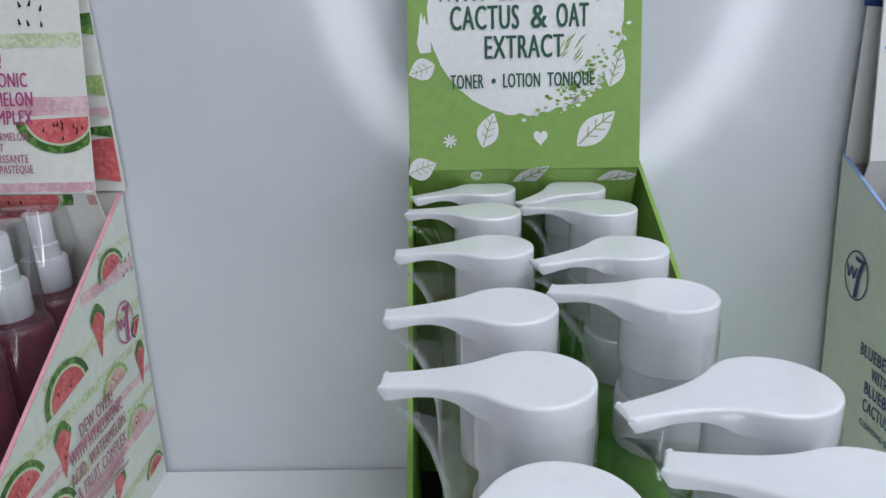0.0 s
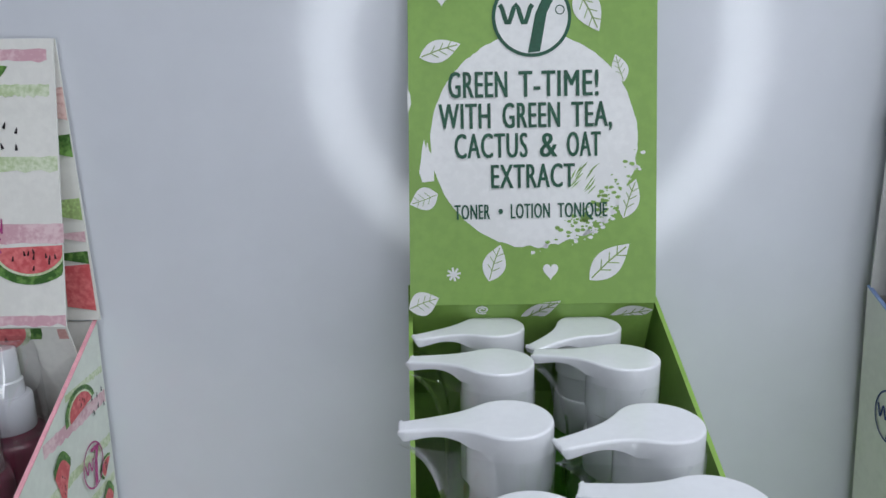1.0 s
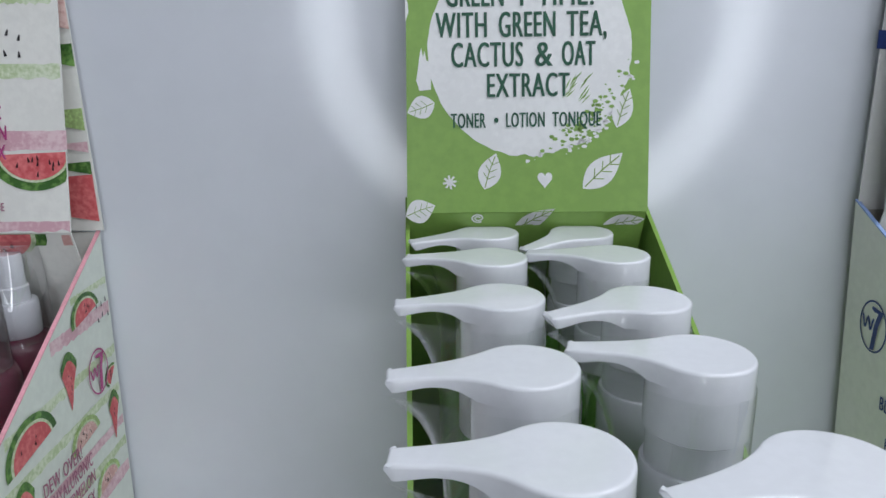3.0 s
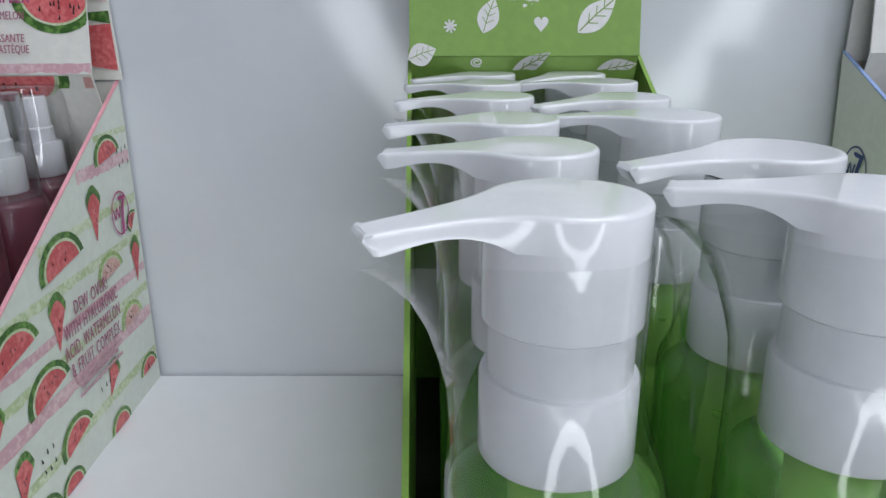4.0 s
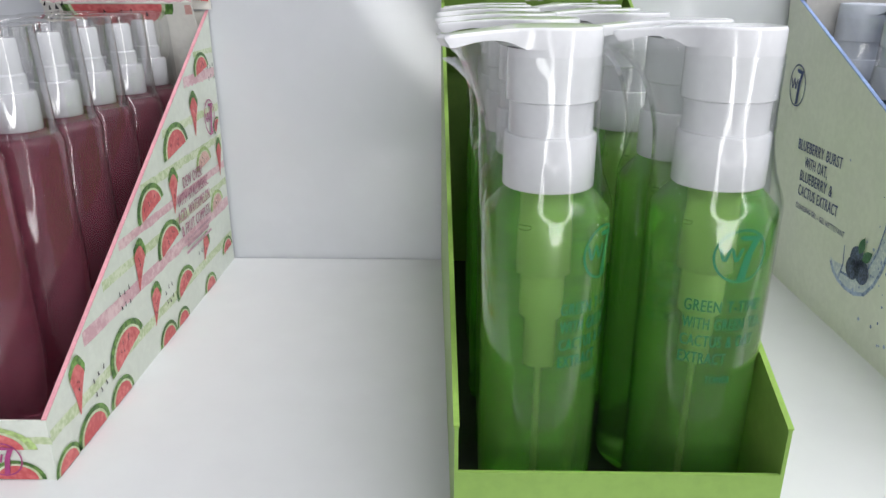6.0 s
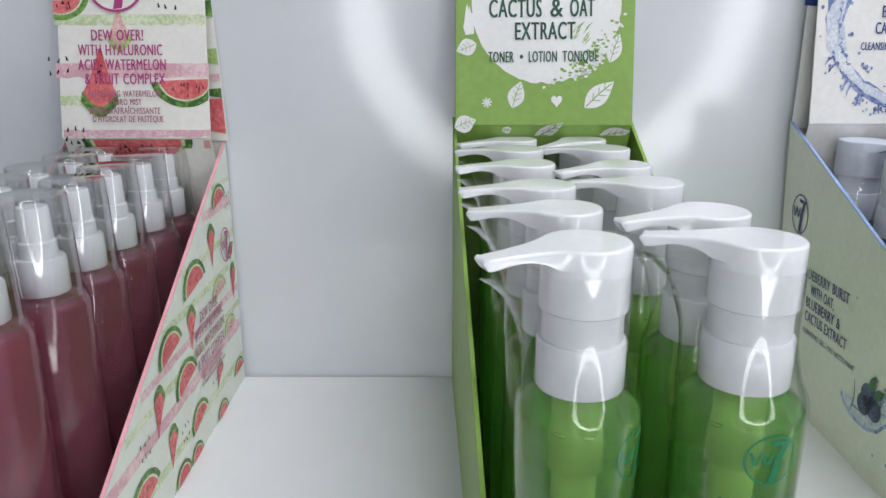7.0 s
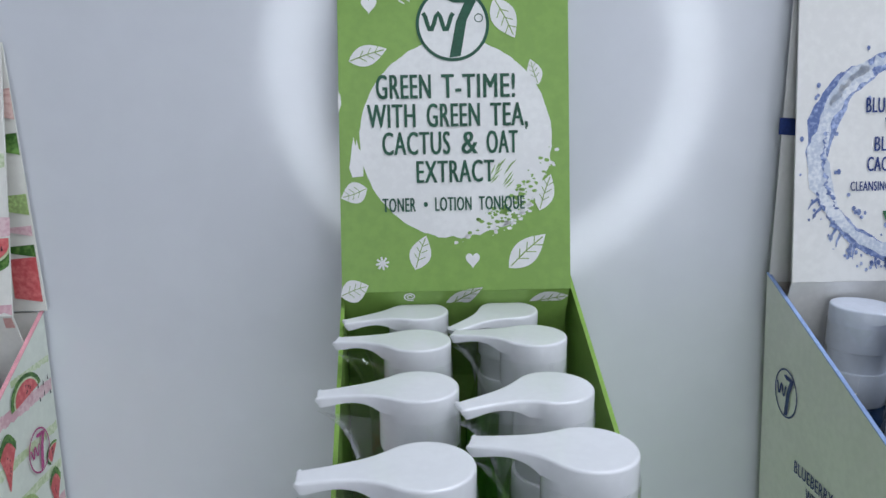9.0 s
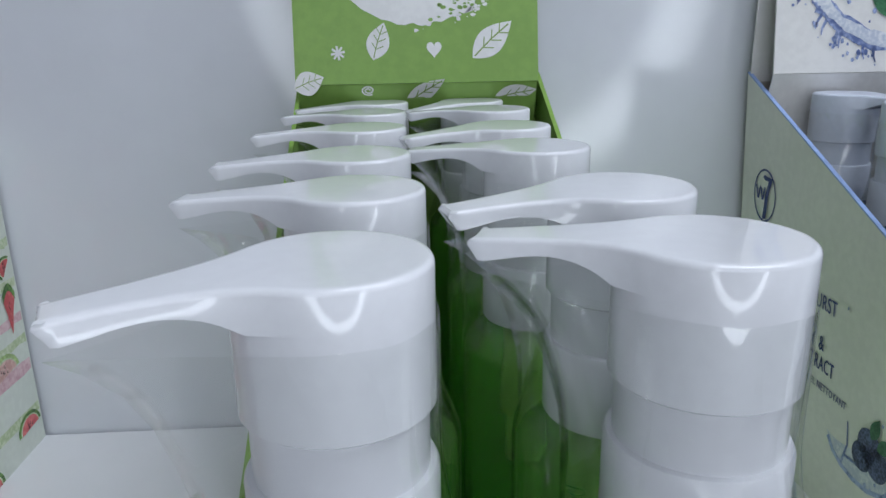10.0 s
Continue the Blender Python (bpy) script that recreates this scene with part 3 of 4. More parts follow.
# ---- green display box ----
def tray(t, left_x, right_x, y_front, y_back, z_front, z_back, lip, mats, splay=0.0):
    """Card tray: base, two sloping side panels with coloured edges, back panel, front lip. Sides as (x at the back, x at the front); splay moves the left foot."""
    out_mat, in_mat, edge = mats
    c = 0.0012
    (lb, lf), (rb, rf) = left_x, right_x
    lt = lf + splay * (1 - z_front / z_back)
    part("base", slab([(lb + splay + c, y_back - c, 0.0003), (lf + splay + c, y_front + c, 0.0003), (rf - c, y_front + c, 0.0003), (rb - c, y_back - c, 0.0003)], 0.0002), INSERT, t, "dark tray insert")
    left = part("side_panel", slab([(lb + splay, y_back, 0.0), (lf + splay, y_front, 0.0), (lt, y_front, z_front), (lb, y_back, z_back)], c), [out_mat], t)
    right = part("side_panel", slab([(rf, y_front, 0.0), (rb, y_back, 0.0), (rb, y_back, z_back), (rf, y_front, z_front)], c), [out_mat], t)
    for xb, xf, s in ((lb, lt, 1), (rb, rf, -1)):
        pts = [(xb - s * 0.0003, y_back, z_back), (xf - s * 0.0003, y_front, z_front), (xf + s * (c + 0.0003), y_front, z_front), (xb + s * (c + 0.0003), y_back, z_back)]
        bm = bmesh.new()
        lo = [bm.verts.new(p) for p in pts]
        hi = [bm.verts.new((p[0], p[1], p[2] + 0.0006)) for p in pts]
        bm.faces.new(hi)
        bm.faces.new(lo[::-1])
        for i in range(4):
            j = (i + 1) % 4
            bm.faces.new((lo[i], lo[j], hi[j], hi[i]))
        part("card_edge", bm, edge, t)
    part("front_lip", slab([(lf + splay + c, y_front, 0.0), (rf - c, y_front, 0.0), (rf - c, y_front, lip), (lf + splay + c, y_front, lip)], c), out_mat, t)
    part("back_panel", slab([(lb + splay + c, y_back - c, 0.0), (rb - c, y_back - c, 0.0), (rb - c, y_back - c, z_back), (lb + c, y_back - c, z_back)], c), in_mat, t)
    return left, right


def header(t, x0, x1, y_low, z_low, y_top, z_top, y_back, mats, z_tuck, taper=0.0, wing=0.004):
    """Folded header: a leaning front flap, the tuck below its fold and the board behind it. Returns flap and tuck with their sheets."""
    face, back = mats
    flap = part("header_flap", slab([(x0, y_low, z_low), (x1, y_low, z_low), (x1 - taper, y_top, z_top), (x0 + taper, y_top, z_top)], 0.0009), face, t)
    tuck = part("header_tuck", slab([(x0 + .001, y_back - .0016, z_tuck), (x1 - .001, y_back - .0016, z_tuck), (x1 - .0004, y_low + .0006, z_low - .0003), (x0 + .0004, y_low + .0006, z_low - .0003)], 0.0007), face, t)
    board = part("header_back", slab([(x0 - wing, y_back - .0004, z_low - .0045), (x1 + wing, y_back - .0004, z_low - .0045), (x1 - taper, y_top + .0016, z_top), (x0 + taper, y_top + .0016, z_top)], 0.0007), back, t)
    mid = (x0 + x1) / 2
    s1 = Sheet((mid, y_low, z_low), (1, 0, 0), (0, y_top - y_low, z_top - z_low))
    s2 = Sheet((mid, y_low + .0006, z_low - .0003), (1, 0, 0), (0, y_low - y_back, z_low - z_tuck))
    s3 = Sheet((x1, y_back - .0008, z_low - .03), (1, 0, 0), (0, y_top + .0020 - y_back, z_top - z_low + .03))
    return flap, tuck, s1, s2, board, s3


green_box = thing("display_box", (0.0, -0.12, 0.0), "green card display tray with leaf-print header, holding toner bottles", "display box")
tray(green_box, (-0.0540, -0.0450), (0.0572, 0.0548), -0.262, 0.0235, 0.058, 0.1795, 0.042, (GREEN, GREEN, GREEN_EDGE))
flap, tuck, sh, sh2, board, sh3 = header(green_box, -0.0527, 0.0527, -0.0005, 0.1778, 0.0252, 0.336, 0.0225, (GREEN, GREEN), 0.128, 0.0006, 0.0)
K = 0.000274


def gp(x, y):
    return ((x - 879) * K, (493 - y) * K)


art = Art(sh)
bx, by = gp(881, 240)
badge = []
for k in range(160):
    a = 2 * math.pi * k / 160
    rough = 0.010 + 0.05 * max(0, math.cos(a - radians(-50))) ** 3
    d = 1 + rough * noise.noise((math.cos(a) * 9, math.sin(a) * 9, 2.0)) + 0.5 * rough * noise.noise((math.cos(a) * 30, math.sin(a) * 30, 7.0))
    badge.append((bx + 160 * K * d * math.cos(a), by + 164 * K * d * math.sin(a)))
art.poly(badge, PAPER, 1)
rng = random.Random(4)
for k in range(150):
    a, d = radians(rng.gauss(-48, 17)), rng.uniform(0.80, 1.06)
    s = rng.uniform(0.6, 3.2) * K
    inside = d < 0.985
    art.poly(rnd_poly(bx + 160 * K * d * math.cos(a), by + 164 * K * d * math.sin(a), s * 1.5, s, 0.5, 6, k), GREEN if inside else PAPER, 2 if inside else 1)
for k in range(16):
    x, y = gp(948 + rng.uniform(-8, 26), 300 + rng.uniform(-26, 18))
    art.poly(turn2([(-11 * K, 0), (0, 1.2 * K), (11 * K, 0), (0, -1.2 * K)], x, y, 52 + rng.uniform(-12, 12)), GREEN, 2)
art.build("badge", flap, "white brushed badge")
art = Art(sh)
emblem(art, *gp(877, 52), 58 * K, DARK_GREEN, PAPER, 2)
art.build("emblem", flap, "dark green round mark")
for y0, y1, line in ((174, 134, (("GREEN", 749, 838), ("T-TIME!", 857, 978))), (221, 182, (("WITH", 734, 812), ("GREEN", 832, 919), ("TEA,", 938, 999))),
                     (266, 228, (("CACTUS", 758, 869), ("&", 889, 915), ("OAT", 931, 982))), (313, 276, (("EXTRACT", 814, 942),)),
                     (360, 337, (("TONER", 757, 811), ("\u2022", 825, 831), ("LOTION", 844, 904), ("TONIQUE", 917, 993)))):
    for txt, x0, x1 in line:
        u0, v0 = gp(x0, y0 - (x0 - 757) * 0.012)
        words("lettering", txt, sh, u0, gp(x1, y0)[0], v0, (y0 - y1) * K, DARK_GREEN, flap, 4, 0.7, strike=0.05)
for x, y, ln, wd, deg in ((737, 102, 66, 34, 18), (963, 42, 74, 42, -62), (1012, 130, 44, 26, 108), (710, 328, 46, 36, 200), (1029, 330, 64, 32, 72), (819, 428, 60, 36, 72), (998, 428, 84, 42, 42), (708, 490, 50, 38, 20)):
    art = Art(sh)
    leaf(art, *gp(x, y), ln * K, wd * K, deg, PAPER, GREEN_LINE, 2)
    art.build("printed_leaf", flap)
art = Art(sh)
heart(art, *gp(906, 441), 24 * K, PAPER, 2)
art.build("printed_heart", flap)
art = Art(sh)
heart(art, *gp(740, 20), 26 * K, PAPER, 2)
art.build("printed_heart", flap)
art = Art(sh)
cx, cy = gp(755, 445)
for k in range(4):
    art.stroke(turn2([(-11 * K, 0), (11 * K, 0)], cx, cy, 45 * k + 10), 3.4 * K, PAPER, 2)
art.build("printed_star", flap)
art = Art(sh)
art.ring(*gp(920, 42), 6.5 * K, 1.6 * K, DARK_GREEN, 4)
art.build("registered_mark", flap)
art = Art(sh)
art.poly([gp(686.5, 158), gp(691, 168), gp(692, 182), gp(688, 194), gp(686.5, 196)], PAPER, 2)
art.build("printed_leaf", flap)
art = Art(sh)
for k in range(5):
    x, y = 788 + 9 * k, 14 - 4 * k
    art.stroke([gp(x, y), gp(x + 8, y - 4), gp(x + 12, y - 12)], 2.4 * K, PAPER, 2)
    art.stroke([gp(x + 2, y - 2), gp(x + 1, y - 10)], 2.2 * K, PAPER, 2)
    art.stroke([gp(x + 2, y), gp(x + 10, y + 5)], 2.2 * K, PAPER, 2)
art.build("printed_sprig", flap)
art = Art(sh)
art.poly([gp(706, 268), gp(708, 250), gp(711, 236), gp(714, 250), gp(716, 240), gp(719, 254), gp(726, 262), gp(726, 300), gp(708, 302), gp(703, 286)], PAPER, 2)
art.build("brush_edge", flap)
art = Art(sh2)
leaf(art, *gp(890, 507), 78 * K, 30 * K, 34, PAPER, GREEN_LINE, 2)
art.build("printed_leaf", tuck)
art = Art(sh2)
leaf(art, *gp(1036, 514), 70 * K, 34 * K, 12, PAPER, GREEN_LINE, 2)
art.build("printed_leaf", tuck)
art = Art(sh2)
cx, cy = gp(800, 503)
art.stroke([(cx + (2.5 + k * 0.42) * K * math.cos(k * 0.55), cy + (2.0 + k * 0.32) * K * math.sin(k * 0.55)) for k in range(22)], 2.6 * K, PAPER, 2)
art.build("printed_curl", tuck)


# ---- watermelon display box ----
LX = -0.1988
melon_box = thing("display_box", (-0.248, -0.10, 0.0), "cream watermelon-print card display tray holding pink mist bottles", "display box")
m_left, m_right = tray(melon_box, (-0.3000, -0.3000), (LX, LX), -0.2145, 0.0245, 0.0270, 0.1645, 0.0265, (MINT, CREAM, PINK_EDGE))
flap, tuck, sh, sh2, board, sh3 = header(melon_box, -0.2895, -0.2000, 0.0, 0.1700, 0.0220, 0.2900, 0.0230, (CREAM, CREAM), 0.120, 0.0016)
K = 0.000306


def mp(x, y):
    return ((x - 158) * K, (402 - y) * K)


for k, (x0, x1, y0, y1, mat) in enumerate(((8, 300, 185, 165, GREEN_WASH), (6, 305, 285, 258, PINK_WASH), (180, 292, 82, 66, GREEN_WASH), (16, 304, 400, 386, PINK_WASH), (12, 120, 338, 320, GREEN_WASH), (10, 290, 34, 18, PINK_WASH))):
    art = Art(sh)
    wash(art, mp(x0, 0)[0], mp(x1, 0)[0], mp(0, y0)[1], mp(0, y1)[1], mat, 1, k + 1)
    art.build("printed_stripe", flap)
for cx, cy, r, deg, span in ((165, 14, 78, 186, 150), (22, 128, 56, 200, 150), (258, 284, 68, 190, 165)):
    art = Art(sh)
    c = mp(cx, cy)
    n = 18
    for f, mat, lay in ((1.0, RIND, 2), (0.80, GREEN_WASH, 3), (0.74, FLESH, 4)):
        pts = []
        for k in range(n + 1):
            a = radians(deg + (span) * k / n)
            x, y = c[0] + f * r * K * math.cos(a), c[1] + f * 0.86 * r * K * math.sin(a)
            lim = mp(303, 0)[0]
            pts.append((max(mp(8, 0)[0], min(lim, x)), min(y, mp(0, 16)[1])))
        art.poly(pts, mat, lay)
    rg = random.Random(int(cx))
    for k in range(10):
        a, d = radians(deg + span * rg.uniform(.15, .85)), rg.uniform(.2, .62) * r * K
        x, y = c[0] + d * math.cos(a), c[1] + 0.86 * d * math.sin(a)
        if mp(12, 0)[0] < x < mp(300, 0)[0] and y < mp(0, 18)[1]:
            art.poly(turn2([(-1.6 * K, -3 * K), (1.6 * K, -3 * K), (0.6 * K, 4 * K), (-0.6 * K, 4 * K)], x, y, rg.uniform(-15, 15)), SEED, 6)
    art.build("printed_slice", flap)
art = Art(sh)
melon_wedge(art, mp(95, 228), mp(88, 362), 74 * K, 2, False, 3)
art.build("printed_slice", flap)
art = Art(sh)
melon_wedge(art, mp(132, 150), mp(134, 235), 46 * K, 2, True, 4, False)
art.build("printed_slice", flap)
for k, (x, y) in enumerate(((228, 138), (16, 36), (14, 262), (40, 395))):
    art = Art(sh)
    seed_group(art, *mp(x, y), 40 * K, 3, k)
    art.build("printed_seeds", flap)["kind"] = "stuff"
art = Art(sh)
emblem(art, *mp(130, 105), 54 * K, MAGENTA, CREAM, 6)
art.build("emblem", flap, "magenta round mark")
for txt, x0, x1, y0, y1 in (("DEW OVER!", 80, 180, 215, 194), ("WITH HYALURONIC", 53, 216, 243, 222), ("ACID, WATERMELON", 52, 222, 271, 250), ("& FRUIT COMPLEX", 64, 220, 298, 277)):
    u0, v0 = mp(x0, y0)
    words("lettering", txt, sh, u0, mp(x1, y0)[0], v0, (y0 - y1) * K, MAGENTA, flap, 9)
for txt, x0, x1, y0 in (("REFRESHING WATERMELON", 70, 210, 322), ("HYDRO MIST", 108, 172, 338), ("BRUME RAFRA\u00ceCHISSANTE", 70, 208, 355), ("D'HYDROLAT DE PAST\u00c8QUE", 76, 214, 371)):
    u0, v0 = mp(x0, y0)
    words("lettering", txt, sh, u0, mp(x1, y0)[0], v0, 12 * K, MAUVE, flap, 9)
art = Art(sh2)
wash(art, -0.043, 0.043, -0.0225, -0.0185, GREEN_WASH, 1, 9)
art.build("printed_stripe", tuck)
art = Art(sh2)
wash(art, -0.043, 0.043, -0.0540, -0.0500, GREEN_WASH, 1, 3)
art.build("printed_stripe", tuck)
art = Art(sh2)
melon_half(art, 0.0, -0.0004, 0.0335, 180, 2, False, 2, squash=0.60)
art.build("printed_slice", tuck)
art = Art(sh2)
art.poly([(0.0400, -0.001), (0.0438, -0.001), (0.0434, -0.0145), (0.0385, -0.0150)], FLESH_PALE, 2)
art.poly([(0.0385, -0.0150), (0.0434, -0.0145), (0.0430, -0.0215), (0.0370, -0.0200)], RIND, 2)
art.build("printed_slice", tuck)
art = Art(sh2)
seed_group(art, 0.0215, -0.0435, 0.013, 2, 8)
seed_group(art, -0.036, -0.006, 0.012, 2, 9)
art.build("printed_seeds", tuck)["kind"] = "stuff"

for v0, v1, mat in ((0.030, 0.052, FLESH), (0.052, 0.058, RIND), (0.072, 0.082, RIND_PALE), (0.062, 0.067, PINK_WASH), (0.100, 0.110, RIND), (0.116, 0.130, FLESH_PALE)):
    art = Art(sh3)
    f0, f1 = 0.0038 - 0.0050 * v0 / 0.15, 0.0038 - 0.0050 * v1 / 0.15
    art.poly([(-0.010, v0 + 0.002), (f0, v0), (f1, v1), (-0.010, v1 - 0.001)], mat, 1)
    art.build("printed_patch", board)

# side panel that faces the empty stretch of shelf
side = Sheet((LX, 0, 0), (0, 1, 0), (0, 0, 1))


def slope_z(y):
    return 0.0270 + (y + 0.2145) * (0.1645 - 0.0270) / 0.239


for z0, z1, mat in ((0.0165, 0.0215, GREEN_WASH), (0.0395, 0.0460, PINK_WASH), (0.0545, 0.0590, GREEN_WASH), (0.0660, 0.0705, PINK_WASH), (0.0840, 0.0885, GREEN_WASH), (0.1040, 0.1085, GREEN_WASH), (0.1250, 0.1310, PINK_WASH), (0.1400, 0.1430, GREEN_WASH)):
    y0 = max(-0.2135, -0.2145 + (z1 - 0.0270 + 0.001) * 0.239 / 0.1375)
    art = Art(side)
    wash(art, y0, 0.0235, z0, z1, mat, 1, int(z0 * 10000))
    art.build("printed_stripe", m_right)
for k, (tip, top, w, pale) in enumerate((((-0.1916, 0.0146), (-0.188, 0.0400), 0.013, False), ((-0.1112, 0.0153), (-0.104, 0.0375), 0.013, False), ((-0.1232, 0.0400), (-0.1155, 0.0650), 0.014, False),
                                          ((-0.0678, 0.0622), (-0.0640, 0.0874), 0.014, False), ((-0.0221, 0.0961), (-0.0200, 0.1222), 0.014, False), ((0.0136, 0.0627), (0.0160, 0.0874), 0.011, False),
                                          ((-0.0328, 0.0205), (-0.0229, 0.0365), 0.012, False))):
    art = Art(side)
    melon_wedge(art, tip, top, w, 3, pale, k)
    art.build("printed_slice", m_right)
for k, (cy, cz, r, deg, pale) in enumerate(((-0.1440, 0.0180, 0.0165, 18, False), (-0.0800, 0.0480, 0.0150, 14, False), (-0.0970, 0.0730, 0.0150, 14, False), (-0.0660, 0.0180, 0.0130, 18, False), (-0.0545, 0.0945, 0.0165, 10, False),
                                            (-0.0140, 0.0765, 0.0120, 8, True), (0.0010, 0.0460, 0.0110, 8, True), (0.0000, 0.1310, 0.0120, 12, False), (0.0172, 0.0945, 0.0064, 55, False), (0.0120, 0.0120, 0.0095, 5, False))):
    art = Art(side)
    n = 16
    r *= 1.15
    for f, mat, lay in ((1.0, RIND_PALE if pale else RIND, 3), (0.82, GREEN_WASH, 4), (0.74, FLESH_PALE if pale else FLESH, 5)):
        pts = [(cy + f * r * math.cos(radians(deg + 180 * q / n)), min(slope_z(cy) + .02, cz + f * r * 0.80 * math.sin(radians(deg + 180 * q / n)))) for q in range(n + 1)]
        pts = [(a, min(b, slope_z(a) - 0.0006)) for a, b in pts]
        art.poly(pts, mat, lay)
    rg = random.Random(k)
    for q in range(6):
        a, d = radians(deg + 180 * rg.uniform(.2, .8)), rg.uniform(.2, .6) * r
        x, y = cy + d * math.cos(a), cz + d * .8 * math.sin(a)
        if y < slope_z(x) - 0.002:
            art.poly(turn2([(-.0004, -.0008), (.0004, -.0008), (.0001, .0010)], x, y, rg.uniform(-20, 20)), SEED, 6)
    art.build("printed_slice", m_right)
for k, (cy, r) in enumerate(((-0.1840, 0.0140), (-0.1560, 0.0120), (-0.0980, 0.0120), (-0.0760, 0.0100), (-0.0270, 0.0110), (-0.2060, 0.0100))):
    art = Art(side)
    for f, mat, lay in ((1.0, RIND, 3), (0.82, GREEN_WASH, 4), (0.72, FLESH, 5)):
        art.poly([(cy + f * r * math.cos(math.pi * q / 12), 0.0006 + f * r * 0.85 * math.sin(math.pi * q / 12)) for q in range(13)], mat, lay)
    art.build("printed_slice", m_right)
for k, (cy, cz) in enumerate(((-0.1392, 0.0432), (-0.1739, 0.0199), (-0.0900, 0.0240), (-0.0360, 0.0330), (0.0150, 0.1290))):
    art = Art(side)
    seed_group(art, cy, cz, 0.011, 6, k + 20)
    art.build("printed_seeds", m_right)["kind"] = "stuff"
art = Art(side)
emblem(art, 0.0040, 0.1025, 0.0092, MAGENTA, None, 6, 1.15)
art.build("emblem", m_right, "magenta round mark")
for txt, y0, y1, z0 in (("DEW OVER!", -0.0530, -0.0210, 0.0722), ("WITH HYALURONIC", -0.0640, -0.0127, 0.0640), ("ACID, WATERMELON", -0.0660, -0.0125, 0.0553), ("& FRUIT COMPLEX", -0.0630, -0.0148, 0.0465)):
    words("lettering", txt, side, y0, y1, z0, 0.0064, MAUVE, m_right, 7)
for y0, y1, z0 in ((-0.0610, -0.0150, 0.0420), (-0.0580, -0.0200, 0.0385), (-0.0600, -0.0160, 0.0350)):
    art = Art(side)
    art.poly([(y0, z0), (y1, z0), (y1, z0 + 0.0017), (y0, z0 + 0.0017)], MAUVE_PALE, 7)
    art.build("bar", m_right)
# front lip
lip = [o for o in melon_box.children if o.name.startswith("front_lip")][0]
fs = Sheet((-0.248, -0.2145, 0), (1, 0, 0), (0, 0, 1))
art = Art(fs)
wash(art, -0.050, 0.050, 0.0165, 0.0195, GREEN_WASH, 1, 31)
art.build("printed_stripe", lip)
art = Art(fs)
for f, mat, lay in ((1.0, RIND_PALE, 2), (0.84, GREEN_WASH, 3), (0.76, FLESH, 4)):
    art.poly([(0.022 + f * 0.022 * math.cos(math.pi * q / 14), 0.0140 + f * 0.0105 * math.sin(math.pi * q / 14)) for q in range(15)], mat, lay)
art.build("printed_slice", lip)
art = Art(fs)
for f, mat, lay in ((1.0, RIND, 2), (0.84, GREEN_WASH, 3), (0.74, FLESH, 4)):
    art.poly([(0.034 + f * 0.011 * math.cos(math.pi * q / 14), 0.0004 + f * 0.0085 * math.sin(math.pi * q / 14)) for q in range(15)], mat, lay)
art.build("printed_slice", lip)
art = Art(fs)
emblem(art, 0.0300, 0.0098, 0.0072, MAGENTA, None, 6)
art.build("emblem", lip)
words("lettering", "WATERMELON", fs, -0.020, 0.0110, 0.0070, 0.0042, MAGENTA, lip, 6)


def mist_bottle():
    t = thing("mist_bottle", (0, 0, 0), "pink mist bottle with white sprayer under a clear cap", "bottle", "pink mist bottles")
    sharpen(part("body", lathe([(0.0150, 0.0), (0.0170, 0.0010), (0.0175, 0.0028), (0.0175, 0.1160), (0.0173, 0.1178), (0.0164, 0.1194), (0.0120, 0.1215), (0.0095, 0.1230)], 40), PINK_BOTTLE, t, smooth=True), 50)
    sharpen(part("collar", lathe([(0.0103, 0.1226), (0.0106, 0.1232), (0.0104, 0.1375), (0.0098, 0.1384), (0.0070, 0.1386)], 36), COLLAR, t, smooth=True), 40)
    sharpen(part("sprayer", lathe([(0.0078, 0.1384), (0.0076, 0.1450), (0.0068, 0.1458), (0.0064, 0.1590), (0.0058, 0.1600)], 32), CAP, t, smooth=True), 40)
    sharpen(part("clear_cap", lathe([(0.0145, 0.1214), (0.0155, 0.1208), (0.0156, 0.1214), (0.0140, 0.1638), (0.0136, 0.1648), (0.0126, 0.1652)], 40, True, False), CLEAR_CAP, t, "clear plastic cap", smooth=True), 40)
    part("shrink_film", lathe([(0.0179, 0.003), (0.0179, 0.060), (0.01785, 0.1165), (0.0166, 0.1203), (0.0158, 0.1230)], 40, False, False), FILM, t, "clear shrink film", smooth=True)
    sheet = Sheet((0, 0, 0), (1, 0, 0), (0, 0, 1), bend=0.0177)
    a = Art(sheet)
    emblem(a, -0.004, 0.094, 0.008, PINK_PRINT)
    a.build("emblem", t)
    for w, v, h in ((0.020, 0.0760, 0.0026), (0.024, 0.0695, 0.0026), (0.024, 0.0630, 0.0026), (0.022, 0.0565, 0.0026), (0.022, 0.0460, 0.0020), (0.020, 0.0410, 0.0020)):
        a = Art(sheet)
        for q in range(6):
            a.poly([(-0.012 + w * q / 6, v), (-0.012 + w * (q + 1) / 6, v), (-0.012 + w * (q + 1) / 6, v + h), (-0.012 + w * q / 6, v + h)], PINK_PRINT, 1)
        a.build("bar", t)
    a = Art(sheet)
    a.poly(rnd_poly(0.010, 0.012, 0.007, 0.006, 0.15, 14, 3), PINK_PRINT, 1)
    a.build("melon_mark", t)
    return t


